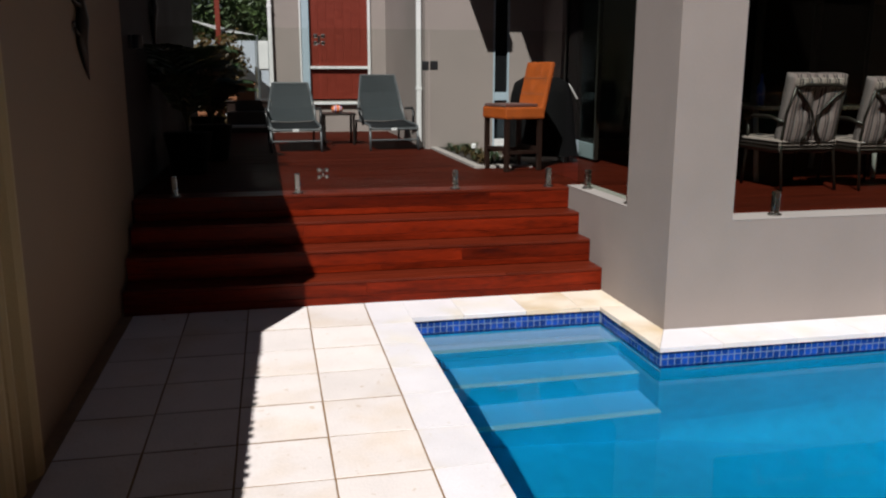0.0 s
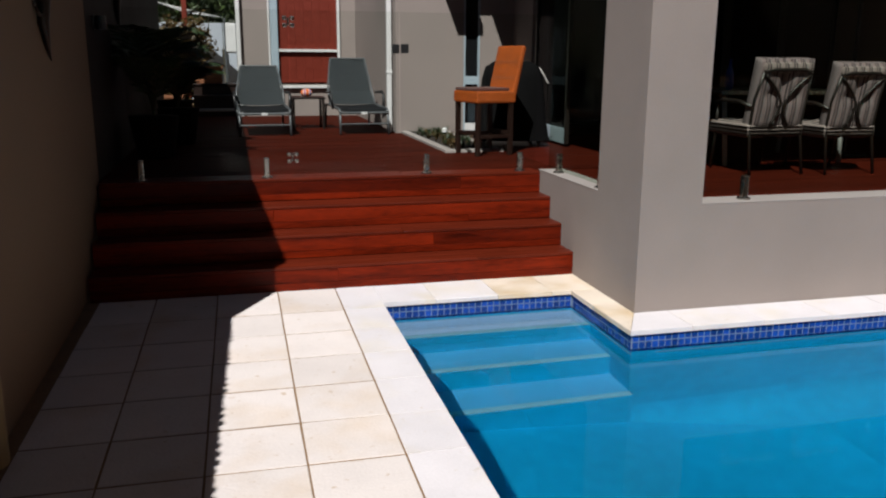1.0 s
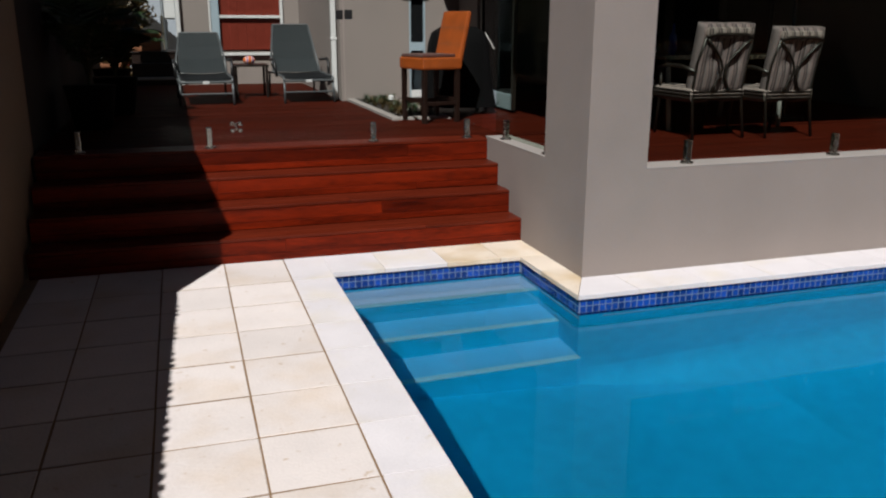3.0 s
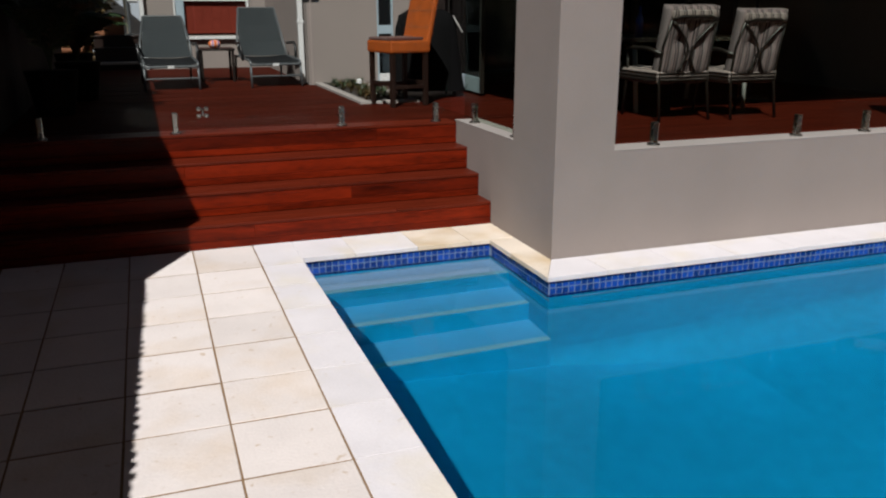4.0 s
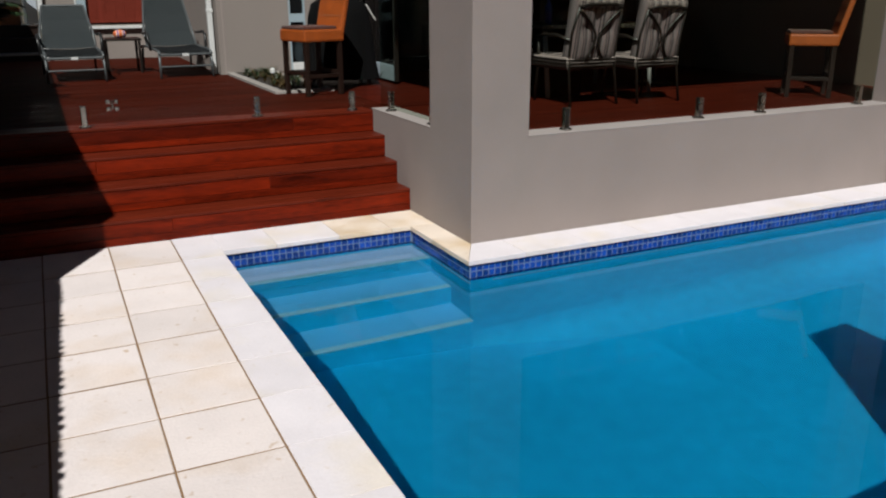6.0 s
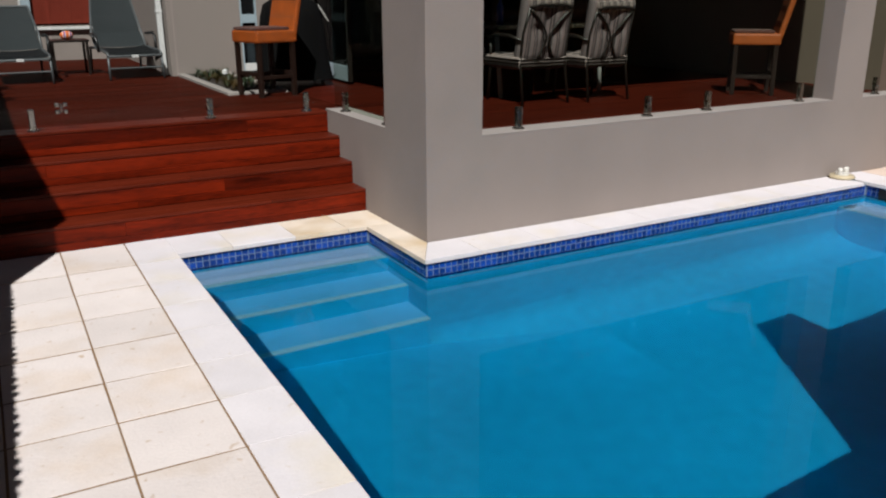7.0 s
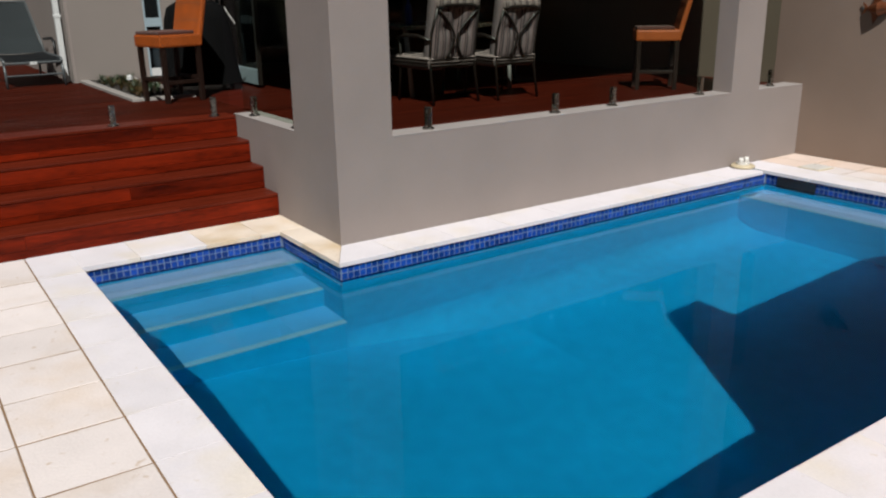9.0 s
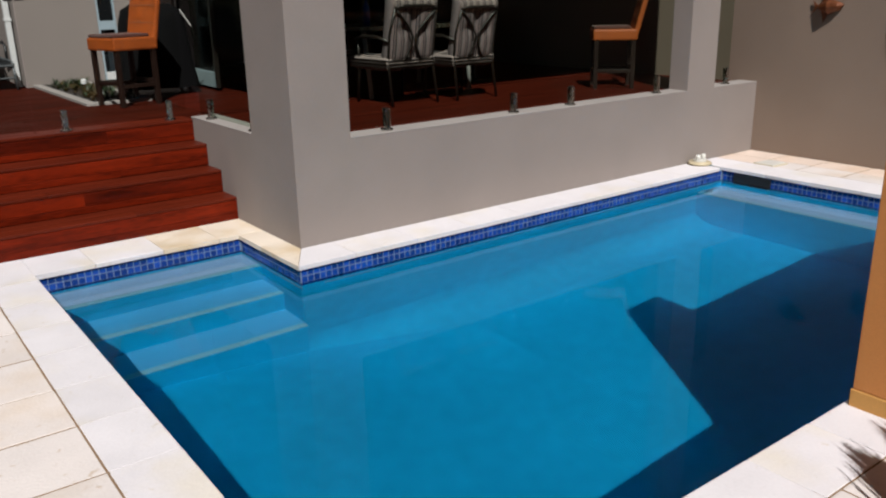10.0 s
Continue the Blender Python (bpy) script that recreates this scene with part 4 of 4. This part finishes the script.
def leafy(name, label, centre, size, n, leaf, material, seed, trunk=None):
    """A crown of many small folded leaves, thinned and clumped, on a tapered trunk."""
    q = random.Random(seed)
    o = thing(name, label, "tree" if trunk else "hedge", (centre[0], centre[1], 0))
    b = bmesh.new()
    clumps = [Vector((q.gauss(0, 0.4) * size[0], q.gauss(0, 0.4) * size[1], centre[2] + q.uniform(-0.5, 0.5) * size[2])) for _ in range(max(8, n // 60))]
    for _ in range(n):
        c = q.choice(clumps) + Vector((q.gauss(0, 0.13) * size[0], q.gauss(0, 0.13) * size[1], q.gauss(0, 0.1) * size[2]))
        u = Vector((q.uniform(-1, 1), q.uniform(-1, 1), q.uniform(-0.7, 0.7))).normalized() * leaf
        w = u.orthogonal().normalized() * leaf * 0.4
        b.faces.new([b.verts.new(x) for x in (c - u, c + w, c + u, c - w)])
    part("crown", b, material, o)
    if trunk:
        part("trunk", bm_tube(bmesh.new(), [(0, 0, 0), (0.05, 0, trunk * 0.5), (0, 0.05, trunk)], [0.13, 0.1, 0.06], 10), "bark", o, smooth=True)
        for k in range(5):
            a = k * 1.26
            part("limb", bm_tube(bmesh.new(), [(0, 0.03, trunk * 0.85), (0.4 * math.cos(a) * size[0] * 0.6, 0.4 * math.sin(a) * size[1] * 0.6, trunk + 0.3 * size[2])], [0.05, 0.015], 7), "bark", o)
    else:
        part("stems", bm_tube(bmesh.new(), [(0, 0, DECK - 0.1), (0.02, 0, centre[2])], [0.05, 0.02], 7), "bark", o)
    return o


leafy("hedge", "yellow-green shrub behind the glass fence, its shade in the leaf colour", (-0.98, 16.4, 1.45), (0.62, 0.45, 1.25), 5200, 0.06, "hedge", 21)
leafy("tree", "broad green garden tree beyond the fence", (-1.4, 24.0, 3.6), (3.2, 2.0, 2.6), 5200, 0.11, "tree", 22, 2.6)
leafy("tree", "dark green tree beyond the fence", (0.9, 27.0, 4.0), (3.0, 2.0, 2.6), 4200, 0.12, "tree", 23, 2.8)
o = thing("garden_post", "orange-red painted timber post in the garden", "post", (-0.95, 18.6, 0.5))
box("post", -0.05, -0.05, 0, 0.05, 0.05, 3.2, "red_wood", o, 0.006)
o = thing("shade_sail", "white shade sail stretched in the garden", "shade sail", (-0.9, 19.0, 0))
bm = bmesh.new()
v = [bm.verts.new(p) for p in ((-0.7, 0, 2.75), (-0.1, 0.7, 2.55), (0.75, 0, 2.42), (0.0, -0.4, 2.48))]
bm.faces.new(v)
bmesh.ops.solidify(bm, geom=bm.faces[:], thickness=0.01)
part("sail", bm, "white", o)
for x, z in ((-0.7, 2.74), (0.75, 2.42)):
    part("sail_post", bm_tube(bmesh.new(), [(x, 0, 0.6), (x, 0, z)], 0.025, 8), "grey_metal", o)
for x, y, z, w, h in ((-0.42, 14.6, 1.16, 0.44, 0.28), (-0.98, 14.2, DECK - 0.03, 0.3, 0.34)):
    o = thing("planter_box", "terracotta planter box beyond the deck", "planter", (x, y, z), 0, "planter boxes")
    box("tub", -w / 2, -0.2, 0, w / 2, 0.2, h, "terracotta", o, 0.015)
    box("rim", -w / 2 - 0.015, -0.215, h - 0.05, w / 2 + 0.015, 0.215, h, "terracotta", o, 0.01)
o = thing("meter_box", "white meter box on the house corner", "meter box", (-0.08, 13.62, 1.55))
box("case", -0.02, -0.1, 0.1, 0.12, 0.1, 0.55, "white", o, 0.01)
box("lid", -0.025, -0.115, 0.12, 0.125, -0.1, 0.53, "white", o, 0.006)
# dark wood puts the steps' shade into the colour; lowest slab stays pale
steps = structure(new("garden_steps"), "three low garden steps, dark wood carrying their shade, lowest slab pale", "steps")
for k, (z, y) in enumerate(((0.78, 13.62), (0.985, 13.98), (1.16, 14.34))):
    st = box("garden_step", -0.66, y, DECK - 0.1, 0.045, y + (0.36 if k < 2 else 0.9), z - 0.03, "dark_wood", steps, 0.008)
    box("step_slab", -0.67, y - 0.02, z - 0.03, 0.05, y + (0.34 if k < 2 else 0.9), z, "sill" if k == 0 else "dark_wood", st, 0.008)

# ---- wall ornaments ----
def gecko(at, rx, scale):
    b = bmesh.new()
    bm_tube(b, [(0, 0.42, 0), (0.01, 0.34, 0.02), (0.05, 0.2, 0.02), (0, 0.05, 0.025), (-0.05, -0.1, 0.02), (0.0, -0.3, 0.012), (0.06, -0.44, 0.005)], [0.02, 0.05, 0.03, 0.055, 0.045, 0.022, 0.004], 10)
    for sx, y in ((-1, 0.17), (1, 0.17), (-1, -0.08), (1, -0.08)):
        bm_tube(b, [(0, y, 0.015), (sx * 0.1, y + 0.05, 0.015), (sx * 0.14, y + 0.12, 0.01)], [0.02, 0.014, 0.01], 7)
        for k in (-1, 0, 1):
            bm_tube(b, [(sx * 0.14, y + 0.12, 0.01), (sx * 0.14 + 0.03 * k, y + 0.165, 0.008)], [0.008, 0.004], 5)
    g = tagged(part("wall_ornament", b, "bronze", None, smooth=True), "dark bronze lizard-shaped ornament on the shaded wall", "ornament", "wall ornaments")
    g.matrix_basis = Matrix.Translation(at) @ Matrix(((0, 0, 1), (1, 0, 0), (0, 1, 0))).to_4x4() @ pose(0, 0, 0, 0, 0, rx) @ Matrix.Diagonal((1.6 * scale, scale, scale, 1))
    return g


gecko((WEST + 0.01, 5.1, 1.84), 12, 0.7)
gecko((WEST + 0.01, 8.3, 2.14), -5, 0.75)
gecko((WEST + 0.01, 4.30, 2.18), 20, 0.6)
lamp = thing("wall_lamp", "small dark wall lamp on the shaded wall", "lamp", (WEST, 6.9, 1.83))
box("back_plate", 0, -0.05, -0.05, 0.02, 0.05, 0.05, "black", lamp, 0.004)
part("lamp_head", bm_tube(bmesh.new(), [(0.06, 0, -0.05), (0.06, 0, 0.05)], 0.04, 12), "black", lamp)
b = bmesh.new()
bm_tube(b, [(0.03, -0.16, 0.02), (0.03, -0.11, 0.01), (0.03, 0.0, 0.0), (0.03, 0.1, 0.0), (0.03, 0.14, 0)], [0.012, 0.05, 0.085, 0.045, 0.02], 12)
for pts in (((0.03, 0.12, 0), (0.03, 0.2, 0.07), (0.03, 0.17, 0)), ((0.03, 0.12, 0), (0.03, 0.2, -0.07), (0.03, 0.17, 0)), ((0.03, -0.03, 0.06), (0.03, 0.06, 0.15), (0.03, 0.08, 0.05)), ((0.03, 0.0, -0.06), (0.03, 0.06, -0.17), (0.03, 0.09, -0.04))):
    f = [b.verts.new(Vector(p) + Vector((0.008, 0, 0))) for p in pts] + [b.verts.new(Vector(p) - Vector((0.008, 0, 0))) for p in pts]
    b.faces.new(f[:3]), b.faces.new(f[5:2:-1])
    for i in range(3):
        b.faces.new((f[i], f[(i + 1) % 3], f[3 + (i + 1) % 3], f[3 + i]))
fish = tagged(part("wall_ornament", b, "brass", None), "copper-coloured fish-shaped ornament on the boundary wall", "ornament", "wall ornaments")
b = bmesh.new()
bmesh.ops.create_uvsphere(b, u_segments=10, v_segments=8, radius=0.02)
part("eye", b, "white", fish, "white eye", smooth=True).location = (0.005, -0.09, 0.03)
fish.matrix_basis = pose(EAST - 0.042, 3.965, 1.415) @ Matrix.Diagonal((0.8, 0.8, 0.8, 1))
copy_thing(fish, pose(EAST - 0.042, 3.24, 1.17))

# ---- pool fittings ----
o = thing("pool_vacuum_plate", "white round pool fitting with two prongs, on the coping", "pool fitting", (6.58, 4.535, 0))
part("disc", bm_tube(bmesh.new(), [(0, 0, 0), (0, 0, 0.012), (0, 0, 0.03)], [0.10, 0.115, 0.10], 24), "cream_plastic", o, smooth=True)
for x in (-0.03, 0.05):
    part("prong", bm_tube(bmesh.new(), [(x, 0, 0.028), (x, 0, 0.075), (x, 0, 0.095)], [0.02, 0.024, 0.02], 12), "plastic", o, smooth=True)
part("hub", bm_tube(bmesh.new(), [(0, 0, 0.028), (0, 0, 0.05)], 0.06, 16), "plastic", o)
o = thing("skimmer_cover", "pale square skimmer cover let into the paving", "pool fitting", (7.09, 4.11, 0), -4)
box("cover_frame", -0.115, -0.115, -0.012, 0.115, 0.115, 0.006, "cream_plastic", o, 0.004)
box("lid", -0.1, -0.1, -0.01, 0.1, 0.1, 0.011, "plastic", o, 0.004)
o = thing("skimmer_mouth", "dark skimmer opening in the pool wall", "skimmer", (PX2 - 0.012, 4.01, -0.11))
box("opening", -0.004, -0.19, -0.075, 0.01, 0.19, 0.07, "black", o, 0.004)
box("flap", -0.008, -0.17, -0.07, -0.004, 0.17, -0.02, "frame", o, 0.002)
o = thing("return_fitting", "white pool return fitting on the bench corner", "pool fitting", (6.36, 4.25, -0.375))
part("nozzle", bm_tube(bmesh.new(), [(0, 0, 0), (0, 0, 0.05), (-0.07, -0.02, 0.06)], 0.025, 10), "plastic", o)
part("arm", bm_tube(bmesh.new(), [(0.0, 0, 0.045), (0.09, 0.02, 0.05)], 0.016, 10), "plastic", o)

# ---- pieces: deck boards, pavers, coping, mosaic ----
k = 0
y = YS + 3 * RUN + 0.122
while y < 13.45:
    for a, b in split(WEST + 0.005, 2.6, 2):
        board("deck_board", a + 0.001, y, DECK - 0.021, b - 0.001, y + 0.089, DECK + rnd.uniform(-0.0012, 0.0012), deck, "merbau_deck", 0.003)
    y += 0.094
y = 4.856
while y < 10.35:
    if y + 0.09 < 6.51 or y > 6.51:
        x1 = EAST if y < 9.3 else 3.4
        for a, b in split(2.61, x1, 2):
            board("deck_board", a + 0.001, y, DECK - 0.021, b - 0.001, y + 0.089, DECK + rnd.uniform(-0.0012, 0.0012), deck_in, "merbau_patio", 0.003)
    y += 0.094


def slab(name, x0, y0, x1, y1, parent, material, gap=0.005, thick=0.05, bevel=0.006, lift=0.0015, turn=0.0):
    """One stone with worn arrises, set a touch uneven."""
    w, d = x1 - x0 - gap * 0.75, y1 - y0 - gap
    bm = bm_box(bmesh.new(), -w / 2, -d / 2, -thick, w / 2, d / 2, 0, bevel)
    for v in bm.verts:
        v.co.x += rnd.uniform(-0.0015, 0.0015)
        v.co.y += rnd.uniform(-0.0015, 0.0015)
    ob = part(name, bm, material, parent)
    ob.matrix_basis = pose((x0 + x1) / 2, (y0 + y1) / 2, rnd.uniform(-lift, lift * 0.3), rnd.uniform(-0.12, 0.12), rnd.uniform(-0.12, 0.12), turn + rnd.uniform(-0.12, 0.12))
    return ob


SKEW = -0.0045            # the pool and its paving run slightly askew to the house
COLS = (-0.955, -0.592, -0.198, 0.200, 0.598)
ROWS = [YS, 5.13, 4.72, 4.31, 3.91, 3.495, 3.10, 2.68] + [2.68 - 0.405 * k for k in range(1, 15)]
for x0, x1 in zip(COLS, COLS[1:]):
    for y1, y0 in zip(ROWS, ROWS[1:]):
        s = SKEW * (YS - (y0 + y1) / 2)
        slab("paver", x0 + s, y0, x1 + s, y1, paving, "paver", 0.0125, bevel=0.0022, turn=math.degrees(SKEW))
for i in range(7):
    for j in range(10):
        slab("paver", 0.645 + 0.372 * i, 1.0 - 0.4 * (j + 1), 0.645 + 0.372 * (i + 1), 1.0 - 0.4 * j, paving, "paver", 0.009)
EX = (PX2 + 0.34, 7.27, EAST)
for x0, x1 in zip(EX, EX[1:]):
    for j in range(8):
        slab("paver", x0, YC - 0.42 * (j + 1), x1, YC - 0.42 * j, paving, "paver_pink" if (x0 > 7 or j < 1) else "paver", 0.012)

coping = structure(new("coping"), "white limestone coping round the pool edge", "coping")
OV = 0.022


def cope(x0, y0, x1, y1, gap=0.0035, material="coping"):
    return slab("coping_stone", x0, y0, x1, y1, coping, material, gap, 0.032, 0.004, 0.0006)


def prism(pts, parent, material, thick=0.032):
    bm = bmesh.new()
    top = [bm.verts.new((x, y, 0)) for x, y in pts]
    bm.faces.new(top)
    e = bmesh.ops.extrude_face_region(bm, geom=bm.faces[:])
    for v in e["geom"]:
        if isinstance(v, bmesh.types.BMVert):
            v.co.z = -thick
    bmesh.ops.bevel(bm, geom=bm.edges[:], offset=0.003, segments=2, affect="EDGES")
    return part("coping_stone", bm, material, parent)


def west_edge(y):
    return PX0 + OV + SKEW * (PY2 - y)


def tapered(y0, y1):
    g = 0.0015
    return prism([(0.6025 + SKEW * (YS - y0), y0 + g), (west_edge(y0) - g, y0 + g), (west_edge(y1) - g, y1 - g), (0.6025 + SKEW * (YS - y1), y1 - g)], coping, "coping")


for y1, y0 in zip(ROWS, ROWS[1:]):
    if y0 > 0.95:
        tapered(y0, y1)
tapered(1.0, ROWS[11] if ROWS[11] > 1.0 else 1.13)
for a, b in ((PX0 + OV, 1.225), (1.225, 1.668), (1.668, 2.06), (2.06, XW)):
    cope(a, PY2 - OV, b, YS - 0.002, material="coping_warm" if a > 1.5 else "coping")


X1, Y1 = PX1 - OV, PY1 - OV
prism([(X1, Y1 + 0.002), (XW - 0.002, YC - 0.002), (XW - 0.002, 4.86), (X1, 4.86)], coping, "coping_warm")
cope(X1, 4.86, XW - 0.001, PY2 - OV, material="coping_warm")
prism([(X1 + 0.002, Y1), (2.62, Y1), (2.62, YC - 0.002), (XW, YC - 0.002)], coping, "coping")
x = 2.622
while x < PX2 - 0.1:
    nx = min(x + 0.495, PX2 - OV)
    cope(x, Y1, nx, YC - 0.001)
    x = nx
cope(PX2 - OV, Y1, PX2 + 0.338, YC - 0.001)
for j in range(7):
    cope(PX2 - OV, Y1 - 0.427 * (j + 1), PX2 + 0.338, Y1 - 0.427 * j)
x = PX0 + OV + 0.036
for nx in (1.24, 1.64, 2.03, 2.42, 2.83, 3.25):
    cope(x, 1.0, nx, PY0 + OV)
    x = nx

# waterline mosaic, three courses
TS, TG = 0.044, 0.006


def tile_mesh(sx, sy):
    bm = bm_box(bmesh.new(), -sx / 2, -sy / 2, -TS / 2 + TG / 2, sx / 2, sy / 2, TS / 2 - TG / 2)
    me = bpy.data.meshes.new("mosaic_tile")
    bm.to_mesh(me)
    bm.free()
    me.materials.append(M["mosaic"])
    return me


TX, TY = tile_mesh(TS - TG, 0.006), tile_mesh(0.006, TS - TG)


def band(x0, y0, x1, y1, along, side):
    """A band of small square tiles on a pale joint bed; side: the way the wall faces."""
    d = 0.006
    if along == "x":
        b = box("tile_band", x0, min(y0, y0 + side * d), -0.168, x1, max(y0, y0 + side * d), -0.03, "mosaic_joint", None, 0)
    else:
        b = box("tile_band", min(x0, x0 + side * d), y0, -0.168, max(x0, x0 + side * d), y1, -0.03, "mosaic_joint", None, 0)
    structure(b, "band of cobalt blue mosaic tiles with pale joints at the waterline", "tiles")
    n = int(((x1 - x0) if along == "x" else (y1 - y0)) / TS)
    for i in range(n):
        for r in range(3):
            o = new("mosaic_tile", TX if along == "x" else TY)
            o.parent = b
            s = TS * (i + 0.5)
            z = -0.033 - TS * (r + 0.5)
            o.location = (x0 + s, y0 + side * (d - 0.0018), z) if along == "x" else (x0 + side * (d - 0.0018), y0 + s, z)
            o.rotation_euler = (0, 0, rnd.uniform(-0.02, 0.02))


band(PX0, PY2, PX1, PY2, "x", -1)
band(PX1, PY1 - 0.006, PX1, PY2, "y", -1)
band(PX1, PY1, PX2, PY1, "x", -1)
band(PX2, PY0, PX2, PY1, "y", -1)
